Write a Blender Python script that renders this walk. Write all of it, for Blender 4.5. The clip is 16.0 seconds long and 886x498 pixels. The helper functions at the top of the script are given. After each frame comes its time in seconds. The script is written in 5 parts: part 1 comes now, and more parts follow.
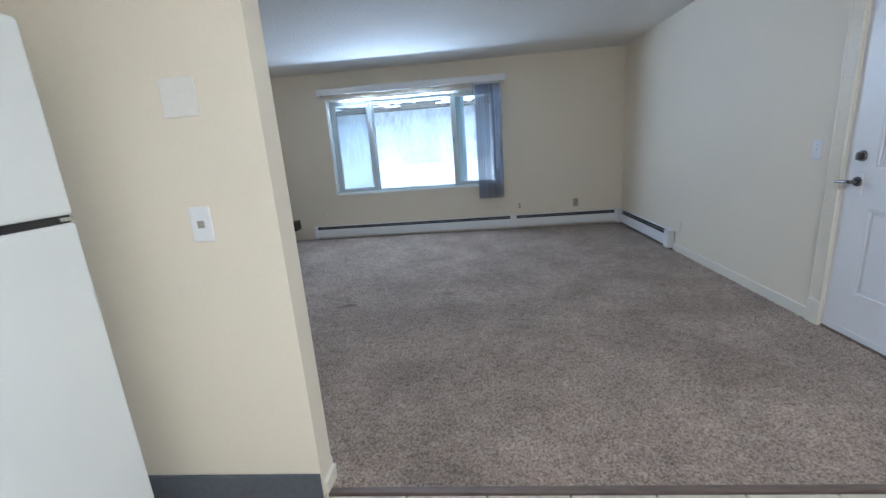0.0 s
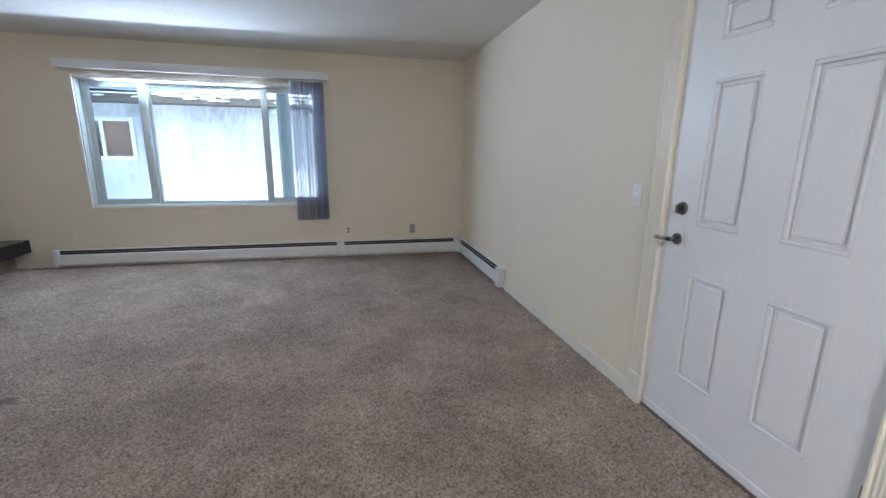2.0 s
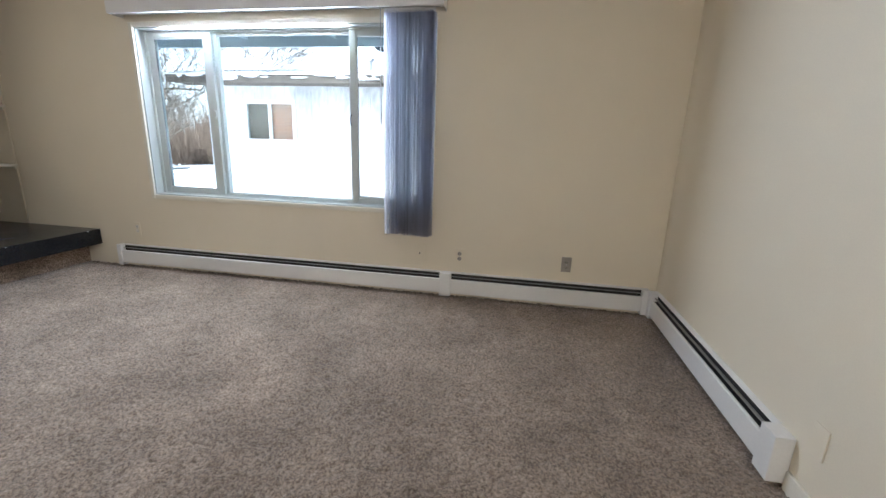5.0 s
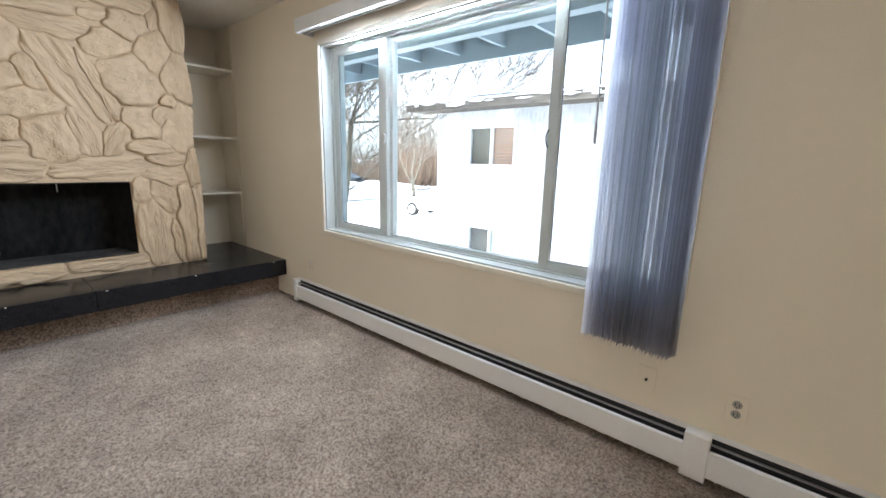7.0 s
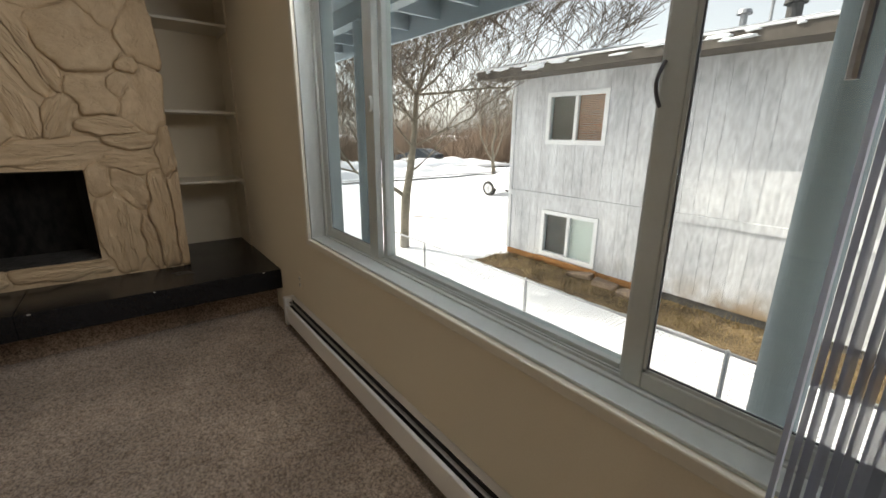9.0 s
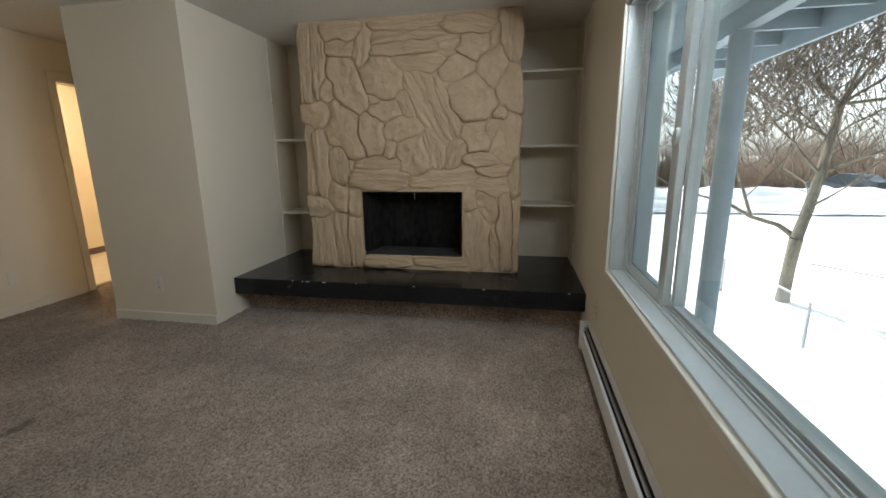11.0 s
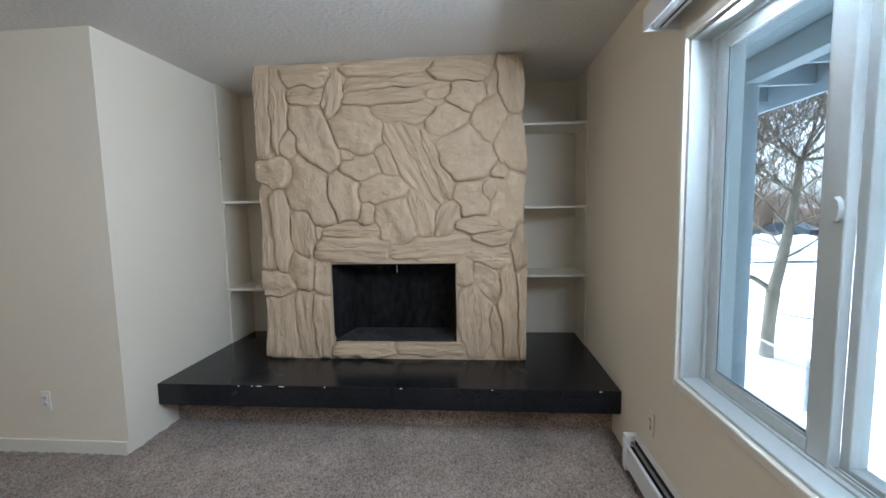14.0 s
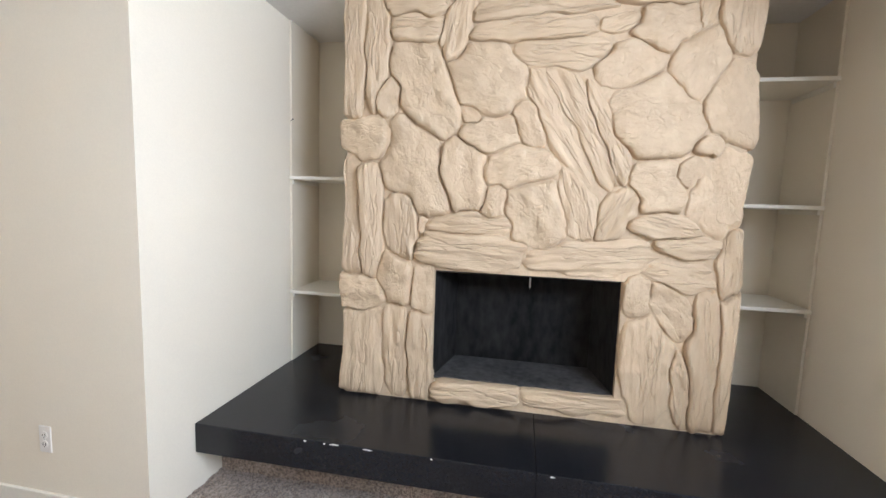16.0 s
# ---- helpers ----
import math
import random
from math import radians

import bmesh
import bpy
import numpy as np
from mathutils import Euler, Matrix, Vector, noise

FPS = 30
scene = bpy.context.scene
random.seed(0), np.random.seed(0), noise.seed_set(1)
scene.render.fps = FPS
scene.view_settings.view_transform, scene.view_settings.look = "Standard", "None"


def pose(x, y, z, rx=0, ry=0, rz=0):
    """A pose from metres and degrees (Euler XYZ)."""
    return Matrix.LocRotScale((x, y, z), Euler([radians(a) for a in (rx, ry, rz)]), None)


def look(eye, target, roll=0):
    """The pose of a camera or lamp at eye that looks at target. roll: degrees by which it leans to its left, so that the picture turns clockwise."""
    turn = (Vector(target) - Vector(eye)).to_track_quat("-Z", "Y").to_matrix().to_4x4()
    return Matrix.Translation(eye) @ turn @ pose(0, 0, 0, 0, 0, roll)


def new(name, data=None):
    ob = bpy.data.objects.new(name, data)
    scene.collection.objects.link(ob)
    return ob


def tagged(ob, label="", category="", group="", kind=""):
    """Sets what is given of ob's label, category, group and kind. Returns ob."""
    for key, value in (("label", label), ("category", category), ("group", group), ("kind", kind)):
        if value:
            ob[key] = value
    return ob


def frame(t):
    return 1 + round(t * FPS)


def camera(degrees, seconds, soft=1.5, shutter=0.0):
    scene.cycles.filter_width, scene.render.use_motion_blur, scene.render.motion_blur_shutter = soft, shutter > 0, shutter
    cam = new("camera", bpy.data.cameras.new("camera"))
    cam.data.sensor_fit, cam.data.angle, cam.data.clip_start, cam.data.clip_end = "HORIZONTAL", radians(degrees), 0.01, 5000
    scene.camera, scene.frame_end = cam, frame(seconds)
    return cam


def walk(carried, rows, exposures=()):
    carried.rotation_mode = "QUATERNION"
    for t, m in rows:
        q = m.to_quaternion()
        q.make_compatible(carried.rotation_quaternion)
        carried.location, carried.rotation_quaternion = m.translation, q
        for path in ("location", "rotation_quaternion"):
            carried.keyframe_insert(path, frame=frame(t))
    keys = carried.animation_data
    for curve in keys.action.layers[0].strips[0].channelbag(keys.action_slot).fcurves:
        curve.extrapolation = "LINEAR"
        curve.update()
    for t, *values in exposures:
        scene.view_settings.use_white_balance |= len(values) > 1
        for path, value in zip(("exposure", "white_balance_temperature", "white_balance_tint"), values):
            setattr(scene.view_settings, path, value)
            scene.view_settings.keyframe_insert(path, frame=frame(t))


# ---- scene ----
cam = camera(93.8, 16.0)
PATH = [
    (0, (-2.139, -6.247, 1.268), (-2.307, -4.312, 0.792), -4.3),
    (0.5, (-1.975, -6.147, 1.26), (-1.794, -4.208, 0.803), -2.4),
    (1, (-1.821, -5.911, 1.261), (-1.308, -4.02, 0.86), -1.3),
    (1.5, (-1.678, -5.661, 1.275), (-1.004, -3.827, 0.85), -0.3),
    (2, (-1.483, -5.339, 1.274), (-1.042, -3.438, 0.835), 0.7),
    (2.5, (-1.42, -4.968, 1.273), (-1.154, -3.036, 0.827), 0.1),
    (3, (-1.316, -4.633, 1.249), (-1.158, -2.699, 0.764), 0.3),
    (3.2, (-1.235, -4.481, 1.217), (-1.19, -2.537, 0.748), 0.6),
    (5.3, (-1.05, -2.924, 1.195), (-1.462, -1.032, 0.694), 1.4),
    (5.5, (-1.053, -2.763, 1.202), (-1.538, -0.897, 0.673), 0.9),
    (6, (-1.093, -2.392, 1.2), (-1.917, -0.646, 0.676), 1.5),
    (6.5, (-1.217, -2.09, 1.2), (-2.316, -0.498, 0.691), 2.9),
    (7, (-1.402, -1.825, 1.239), (-2.688, -0.352, 0.821), 1.4),
    (7.5, (-1.531, -1.56, 1.244), (-2.943, -0.18, 0.929), 0.5),
    (8, (-1.654, -1.281, 1.255), (-3.061, 0.111, 0.967), 1.2),
    (8.5, (-1.842, -1.009, 1.263), (-3.238, 0.373, 0.885), 1.3),
    (9, (-1.971, -0.782, 1.256), (-3.504, 0.386, 0.722), 0.6),
    (9.5, (-2.068, -0.543, 1.272), (-3.836, 0.158, 0.652), -0.4),
    (10, (-2.051, -0.500, 1.300), (-3.928, -0.256, 0.656), -1.0),
    (10.2, (-2.009, -0.525, 1.296), (-3.91, -0.425, 0.683), -1.1),
    (12.3, (-1.786, -0.44, 1.323), (-3.659, -1.102, 1.089), 0.7),
    (12.5, (-1.81, -0.447, 1.319), (-3.691, -1.081, 1.079), 0.2),
    (13, (-1.979, -0.514, 1.312), (-3.911, -0.989, 1.111), -0.0),
    (13.5, (-2.25, -0.615, 1.373), (-4.217, -0.949, 1.23), -0.5),
    (14, (-2.488, -0.817, 1.396), (-4.471, -0.991, 1.207), -1.2),
    (14.5, (-2.73, -0.962, 1.372), (-4.717, -1.031, 1.157), -0.2),
    (15, (-3.003, -1.089, 1.372), (-4.991, -1.17, 1.168), 1.3),
    (15.5, (-3.195, -1.265, 1.354), (-5.18, -1.382, 1.137), 1.3),
    (16, (-3.322, -1.47, 1.349), (-5.277, -1.833, 1.141), 1.9),
]
walk(cam, [(t, look(eye, target, roll)) for t, eye, target, roll in PATH],
     exposures=((0.0, 2.42, 4800, 9), (1.5, 2.4, 5050, 12), (2.0, 2.5, 5150, 12), (3.2, 2.75, 5650, 13), (5.3, 2.8, 5700, 12), (7.0, 2.8, 5950, 13), (8.0, 2.55, 6450, 14), (8.5, 2.05, 6800, 15), (9.0, 1.28, 7150, 15), (9.5, 1.1, 7150, 15), (10.2, 1.25, 7050, 13),
                (12.3, 2.15, 5200, 9), (13.5, 2.25, 5300, 10), (14.5, 2.6, 5650, 13), (15.0, 2.8, 5800, 15), (15.5, 3.4, 5800, 16), (16.0, 3.42, 5750, 15)))

# ---- world and sun ----
SUN_EL, SUN_AZ = 44.0, (0.90, 0.43)          # elevation in degrees; the way the light travels over the ground
world = bpy.data.worlds.new("world")
scene.world = world
world.use_nodes = True
wn = world.node_tree.nodes
sky = wn.new("ShaderNodeTexSky")
sky.sky_type = "NISHITA"
sky.sun_disc = False
sky.sun_elevation = radians(SUN_EL)
sky.sun_rotation = math.atan2(-SUN_AZ[0], -SUN_AZ[1])
sky.air_density, sky.dust_density, sky.ozone_density = 1.0, 3.0, 1.0
haze, veil = wn.new("ShaderNodeRGBToBW"), wn.new("ShaderNodeMix")
veil.data_type = "RGBA"
veil.inputs["Factor"].default_value = 0.72          # thin bright cloud takes the blue out of the sky
world.node_tree.links.new(sky.outputs[0], haze.inputs[0])
world.node_tree.links.new(sky.outputs[0], veil.inputs["A"])
world.node_tree.links.new(haze.outputs[0], veil.inputs["B"])
world.node_tree.links.new(veil.outputs["Result"], wn["Background"].inputs[0])
wn["Background"].inputs[1].default_value = 0.15
sun = new("sun", bpy.data.lights.new("sun", "SUN"))
sun.data.energy, sun.data.angle, sun.data.color = 2.8, radians(0.6), (1.0, 0.94, 0.86)
sun.matrix_world = look((0, 0, 30), (SUN_AZ[0] * 10, SUN_AZ[1] * 10, 30 - 10 * math.hypot(*SUN_AZ) * math.tan(radians(SUN_EL))))

# daylight of sky and snow, in the head of the window's opening
day = new("window_daylight", bpy.data.lights.new("window_daylight", "AREA"))
day.data.shape, day.data.size, day.data.size_y = "RECTANGLE", 1.6, 0.03
day.data.energy, day.data.color = 11.0, (0.88, 0.95, 1.0)
day.matrix_world = look((-3.2, 0.035, 1.998), (-3.2, -0.965, 1.80))


# ---- materials ----
def mat(name, base, rough=0.6, metal=0.0, var=0.12, scale=6.0, fine=80.0, bump=0.15, depth=0.002, stretch=(1, 1, 1), per_object=0.0, tint=None, spec=0.5):
    """A painted or natural surface: two scales of noise in colour and roughness, fine relief."""
    m = bpy.data.materials.new(name)
    m.use_nodes = True
    nt = m.node_tree
    N, L = nt.nodes, nt.links
    b = N["Principled BSDF"]
    tc, mp = N.new("ShaderNodeTexCoord"), N.new("ShaderNodeMapping")
    L.new(tc.outputs["Object"], mp.inputs[0])
    mp.inputs["Scale"].default_value = stretch
    big, small = N.new("ShaderNodeTexNoise"), N.new("ShaderNodeTexNoise")
    for n, s, d in ((big, scale, 4), (small, fine, 3)):
        n.inputs["Scale"].default_value, n.inputs["Detail"].default_value = s, d
        L.new(mp.outputs[0], n.inputs["Vector"])
    add = N.new("ShaderNodeMath")
    add.operation = "ADD"
    L.new(big.outputs["Fac"], add.inputs[0])
    L.new(small.outputs["Fac"], add.inputs[1])
    ramp = N.new("ShaderNodeValToRGB")
    half = N.new("ShaderNodeMath")
    half.operation = "MULTIPLY"
    half.inputs[1].default_value = 0.5
    L.new(add.outputs[0], half.inputs[0])
    L.new(half.outputs[0], ramp.inputs[0])
    lo = tint or tuple(c * (1 - 2 * var) for c in base)
    ramp.color_ramp.elements[0].position, ramp.color_ramp.elements[1].position = 0.34, 0.66
    ramp.color_ramp.elements[0].color = (*lo, 1)
    ramp.color_ramp.elements[1].color = (*(min(1, c * (1 + var)) for c in base), 1)
    out = ramp.outputs[0]
    if per_object:
        oi, mx, rng = N.new("ShaderNodeObjectInfo"), N.new("ShaderNodeMix"), N.new("ShaderNodeMapRange")
        mx.data_type, mx.blend_type = "RGBA", "MULTIPLY"
        mx.inputs["Factor"].default_value = 1
        rng.inputs["To Min"].default_value, rng.inputs["To Max"].default_value = 1 - per_object, 1 + per_object
        L.new(oi.outputs["Random"], rng.inputs["Value"])
        L.new(out, mx.inputs["A"])
        L.new(rng.outputs[0], mx.inputs["B"])
        out = mx.outputs["Result"]
    L.new(out, b.inputs["Base Color"])
    rr = N.new("ShaderNodeMapRange")
    rr.inputs["To Min"].default_value, rr.inputs["To Max"].default_value = max(0.02, rough - 0.1), min(1, rough + 0.1)
    L.new(big.outputs["Fac"], rr.inputs["Value"])
    L.new(rr.outputs[0], b.inputs["Roughness"])
    b.inputs["Metallic"].default_value = metal
    b.inputs["Specular IOR Level"].default_value = spec
    if bump:
        bp = N.new("ShaderNodeBump")
        bp.inputs["Strength"].default_value, bp.inputs["Distance"].default_value = bump, depth
        L.new(small.outputs["Fac"], bp.inputs["Height"])
        L.new(bp.outputs[0], b.inputs["Normal"])
    return m


WALL = mat("wall paint", (0.81, 0.738, 0.60), 0.62, var=0.02, scale=1.2, fine=160, bump=0.25, depth=0.0015)
CEIL = mat("textured ceiling paint", (0.78, 0.76, 0.72), 0.85, var=0.02, scale=2, fine=38, bump=0.9, depth=0.006, spec=0.15)
TRIM = mat("cream trim paint", (0.80, 0.76, 0.66), 0.4, var=0.02, scale=3, fine=60, bump=0.08)
WHITE = mat("white enamel", (0.82, 0.82, 0.82), 0.35, var=0.02, scale=3, fine=90, bump=0.05)
VINYL = mat("white vinyl", (0.54, 0.58, 0.572), 0.32, var=0.02, scale=4, fine=70, bump=0.03)
DOORP = mat("door paint", (0.80, 0.80, 0.82), 0.42, var=0.02, scale=2, fine=120, bump=0.1, depth=0.001, stretch=(1, 1, 0.2))


def carpet_mat():
    """Cut pile: salt-and-pepper tufts, nap patches, old stains and a broad darker patch."""
    m = bpy.data.materials.new("carpet")
    m.use_nodes = True
    N, L = m.node_tree.nodes, m.node_tree.links
    b = N["Principled BSDF"]
    tc = N.new("ShaderNodeTexCoord")

    def tex(scale, detail, rough=0.5):
        n = N.new("ShaderNodeTexNoise")
        n.inputs["Roughness"].default_value = rough
        n.inputs["Scale"].default_value = scale
        n.inputs["Detail"].default_value = detail
        L.new(tc.outputs["Object"], n.inputs["Vector"])
        return n.outputs["Fac"]

    def ramp(fac, p0, c0, p1, c1):
        r = N.new("ShaderNodeValToRGB")
        r.color_ramp.elements[0].position, r.color_ramp.elements[1].position = p0, p1
        r.color_ramp.elements[0].color, r.color_ramp.elements[1].color = (*c0, 1), (*c1, 1)
        L.new(fac, r.inputs[0])
        return r.outputs[0]

    def mul(x, y):
        mx = N.new("ShaderNodeMix")
        mx.data_type, mx.blend_type = "RGBA", "MULTIPLY"
        mx.inputs["Factor"].default_value = 1
        L.new(x, mx.inputs["A"])
        L.new(y, mx.inputs["B"])
        return mx.outputs["Result"]

    tuft = ramp(tex(84, 6, 0.75), 0.40, (0.150, 0.110, 0.083), 0.60, (0.50, 0.396, 0.312))
    clump = ramp(tex(11, 6, 0.65), 0.32, (0.82, 0.81, 0.80), 0.68, (1.12, 1.12, 1.12))
    nap = ramp(tex(2.3, 7), 0.34, (0.76, 0.75, 0.74), 0.64, (1.12, 1.12, 1.12))
    col = mul(mul(tuft, clump), nap)
    # one old dark spill, a fainter one, and a broad darker patch near the door
    for x, y, sx, sy, c in ((-3.28, -2.95, 5.5, 9.0, 0.42), (-2.45, -2.75, 6.0, 7.0, 0.72), (-0.75, -4.1, 1.5, 1.6, 0.80)):
        mp, ln, ad = N.new("ShaderNodeMapping"), N.new("ShaderNodeVectorMath"), N.new("ShaderNodeMath")
        mp.vector_type = "POINT"
        mp.inputs["Location"].default_value = (-x * sx, -y * sy, 0)
        mp.inputs["Scale"].default_value = (sx, sy, 0)
        L.new(tc.outputs["Object"], mp.inputs[0])
        ln.operation = "LENGTH"
        L.new(mp.outputs[0], ln.inputs[0])
        ad.operation = "ADD"
        L.new(ln.outputs["Value"], ad.inputs[0])
        L.new(tex(9, 4), ad.inputs[1])
        col = mul(col, ramp(ad.outputs[0], 0.75, (c, c * 0.97, c * 0.95), 1.35 if sx > 2 else 1.5, (1, 1, 1)))
    L.new(col, b.inputs["Base Color"])
    b.inputs["Roughness"].default_value = 0.95
    b.inputs["Specular IOR Level"].default_value = 0.1
    b.inputs["Sheen Weight"].default_value = 0.25
    bp = N.new("ShaderNodeBump")
    bp.inputs["Strength"].default_value, bp.inputs["Distance"].default_value = 0.8, 0.01
    L.new(tex(84, 6, 0.75), bp.inputs["Height"])
    L.new(bp.outputs[0], b.inputs["Normal"])
    return m


CARPET = carpet_mat()


def stone_mat(name, stretch, crack, rough_scale):
    """Thick cream paint over rough stone: grain or blotches, with sharp cracks along the grain."""
    m = mat(name, (0.61, 0.468, 0.308), 0.6, var=0.035, scale=7, fine=30, bump=0, stretch=stretch, per_object=0.035, tint=(0.54, 0.40, 0.255))
    N, L = m.node_tree.nodes, m.node_tree.links
    tc, mp = N.new("ShaderNodeTexCoord"), N.new("ShaderNodeMapping")
    L.new(tc.outputs["Object"], mp.inputs[0])
    mp.inputs["Scale"].default_value = stretch

    def tex(scale, detail, rough):
        n = N.new("ShaderNodeTexNoise")
        n.inputs["Scale"].default_value, n.inputs["Detail"].default_value, n.inputs["Roughness"].default_value = scale, detail, rough
        L.new(mp.outputs[0], n.inputs["Vector"])
        return n.outputs["Fac"]

    def math2(op, x, y):
        n = N.new("ShaderNodeMath")
        n.operation = op
        for i, v in enumerate((x, y)):
            if isinstance(v, (int, float)):
                n.inputs[i].default_value = v
            else:
                L.new(v, n.inputs[i])
        return n.outputs[0]

    ridge = math2("ABSOLUTE", math2("SUBTRACT", tex(rough_scale * 0.45, 3, 0.5), 0.5), 0)
    # the cracks come and go
    ridge = math2("ADD", ridge, math2("MAXIMUM", math2("MULTIPLY", math2("SUBTRACT", tex(rough_scale * 0.22, 2, 0.5), 0.52), 0.5), 0.0))
    groove = N.new("ShaderNodeMapRange")
    groove.interpolation_type = "SMOOTHSTEP"
    groove.inputs["From Max"].default_value = 0.022
    L.new(ridge, groove.inputs["Value"])
    relief = math2("ADD", math2("MULTIPLY", tex(rough_scale, 6, 0.62), 1.0), math2("MULTIPLY", groove.outputs[0], crack))
    bp = N.new("ShaderNodeBump")
    bp.inputs["Strength"].default_value, bp.inputs["Distance"].default_value = 1.0, 0.017
    L.new(relief, bp.inputs["Height"])
    L.new(bp.outputs[0], N["Principled BSDF"].inputs["Normal"])
    return m


STONE = stone_mat("cream painted split stone", (0.16, 1.0, 1.0), 0.24, 24)
STONE_ROUND = stone_mat("cream painted field stone", (0.7, 1.0, 1.0), 0.10, 19)
MORTAR = mat("cream painted mortar", (0.57, 0.43, 0.28), 0.7, var=0.08, scale=6, fine=40, bump=0.6, depth=0.008)
BLACK = mat("black hearth paint", (0.012, 0.013, 0.016), 0.24, var=0.2, scale=2.5, fine=90, bump=0.05, depth=0.0015, spec=0.4)
SOOT = mat("sooty firebrick", (0.030, 0.028, 0.026), 0.85, var=0.5, scale=2.6, fine=22, bump=0.5, depth=0.006, stretch=(1, 1, 0.5), tint=(0.003, 0.003, 0.003))
ASH = mat("ashy firebrick", (0.055, 0.052, 0.049), 0.95, var=0.4, scale=5, fine=30, bump=0.4, depth=0.005, tint=(0.018, 0.017, 0.016))
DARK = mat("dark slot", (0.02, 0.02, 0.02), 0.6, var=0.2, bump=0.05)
FIN = mat("aluminium fin", (0.42, 0.41, 0.40), 0.45, 0.6, var=0.1, bump=0.05)
STEEL = mat("brushed steel", (0.62, 0.61, 0.59), 0.28, 1.0, var=0.05, fine=200, bump=0.05)
BRONZE = mat("dark satin steel", (0.22, 0.21, 0.20), 0.3, 1.0, var=0.1, fine=200, bump=0.05)
BRASS = mat("worn brass", (0.55, 0.42, 0.18), 0.35, 1.0, var=0.15, bump=0.05)
TAUPE = mat("brown outlet plate", (0.36, 0.33, 0.29), 0.4, var=0.05, bump=0.03)
PLATE = mat("ivory switch plate", (0.80, 0.77, 0.71), 0.35, var=0.02, bump=0.02)
COVE = mat("grey vinyl cove base", (0.115, 0.125, 0.145), 0.45, var=0.1, scale=3, fine=60, bump=0.1)
TILE = mat("cream floor tile", (0.62, 0.57, 0.48), 0.35, var=0.08, scale=5, fine=40, bump=0.1, per_object=0.05)
GROUT = mat("grout", (0.30, 0.27, 0.23), 0.9, var=0.15, fine=120, bump=0.4)
STRIP = mat("brown transition strip", (0.16, 0.12, 0.10), 0.5, var=0.2, fine=60, bump=0.2, stretch=(0.2, 1, 1))
FRIDGE = mat("white refrigerator enamel", (0.80, 0.82, 0.81), 0.42, var=0.012, scale=3, fine=260, bump=0.10, depth=0.0006)
SNOW = mat("snow", (0.86, 0.88, 0.91), 0.75, var=0.02, scale=0.7, fine=12, bump=0.5, depth=0.03)
ASPHALT = mat("wet asphalt with slush", (0.30, 0.31, 0.33), 0.6, var=0.3, scale=1.5, fine=14, bump=0.3)
SOIL = mat("soil with dead grass", (0.16, 0.11, 0.055), 0.95, var=0.4, scale=3, fine=30, bump=1.0, depth=0.03)
ROCK = mat("sandstone edging", (0.30, 0.22, 0.16), 0.9, var=0.25, scale=4, fine=30, bump=0.7, depth=0.01, per_object=0.15)
# coarse blotches: weathering, with tree-shadow dapple also put into the colour
SIDING = mat("weathered dappled grey plywood siding", (0.70, 0.708, 0.715), 0.8, var=0.09, scale=2.2, fine=26, bump=0.4, depth=0.004, stretch=(1, 1, 0.3), tint=(0.44, 0.45, 0.465))


def splash(m, z0, z1, x0, x1):
    """Rusty splash stains low on the boards, fading upwards in an uneven edge."""
    N, L = m.node_tree.nodes, m.node_tree.links
    b = N["Principled BSDF"]
    old = b.inputs["Base Color"].links[0].from_socket
    geo, sep, nz, mx = N.new("ShaderNodeTexCoord"), N.new("ShaderNodeSeparateXYZ"), N.new("ShaderNodeTexNoise"), N.new("ShaderNodeMix")
    L.new(geo.outputs["Object"], sep.inputs[0])
    L.new(geo.outputs["Object"], nz.inputs["Vector"])
    nz.inputs["Scale"].default_value, nz.inputs["Detail"].default_value = 2.4, 5

    def ramp01(src, a, c):
        r = N.new("ShaderNodeMapRange")
        r.inputs["From Min"].default_value, r.inputs["From Max"].default_value = a, c
        L.new(src, r.inputs["Value"])
        return r.outputs[0]

    def times(x, y):
        q = N.new("ShaderNodeMath")
        q.operation = "MULTIPLY"
        L.new(x, q.inputs[0])
        L.new(y, q.inputs[1])
        return q.outputs[0]

    f = times(times(ramp01(sep.outputs["Z"], z1, z0), ramp01(nz.outputs["Fac"], 0.40, 0.62)), times(ramp01(sep.outputs["X"], x0, x0 + 0.8), ramp01(sep.outputs["X"], x1, x1 - 0.8)))
    mx.data_type = "RGBA"
    L.new(f, mx.inputs["Factor"])
    L.new(old, mx.inputs["A"])
    mx.inputs["B"].default_value = (0.34, 0.24, 0.14, 1)
    L.new(mx.outputs["Result"], b.inputs["Base Color"])


splash(SIDING, -1.25, -0.78, -6.2, -2.6)
FOUND = mat("concrete footing", (0.12, 0.115, 0.11), 0.9, var=0.25, scale=3, fine=40, bump=0.5)
BLUEP = mat("blue-grey eave paint", (0.30, 0.37, 0.41), 0.6, var=0.06, scale=3, fine=60, bump=0.2, depth=0.002, stretch=(0.2, 1, 1))
WOODBL = mat("stained wood blind", (0.40, 0.135, 0.05), 0.5, var=0.2, scale=6, fine=60, bump=0.1, stretch=(0.2, 1, 3), per_object=0.15)
FASCIA = mat("dark weathered fascia board", (0.11, 0.095, 0.08), 0.85, var=0.3, scale=5, fine=40, bump=0.4)
RUST = mat("orange weathered timber", (0.42, 0.19, 0.06), 0.8, var=0.25, scale=5, fine=40, bump=0.4, stretch=(0.2, 1, 1))
# for sheets behind panes: an unlit room's darkness put into the colour
INSIDE = mat("dark room sheet", (0.10, 0.075, 0.06), 0.9, var=0.2, bump=0.1)
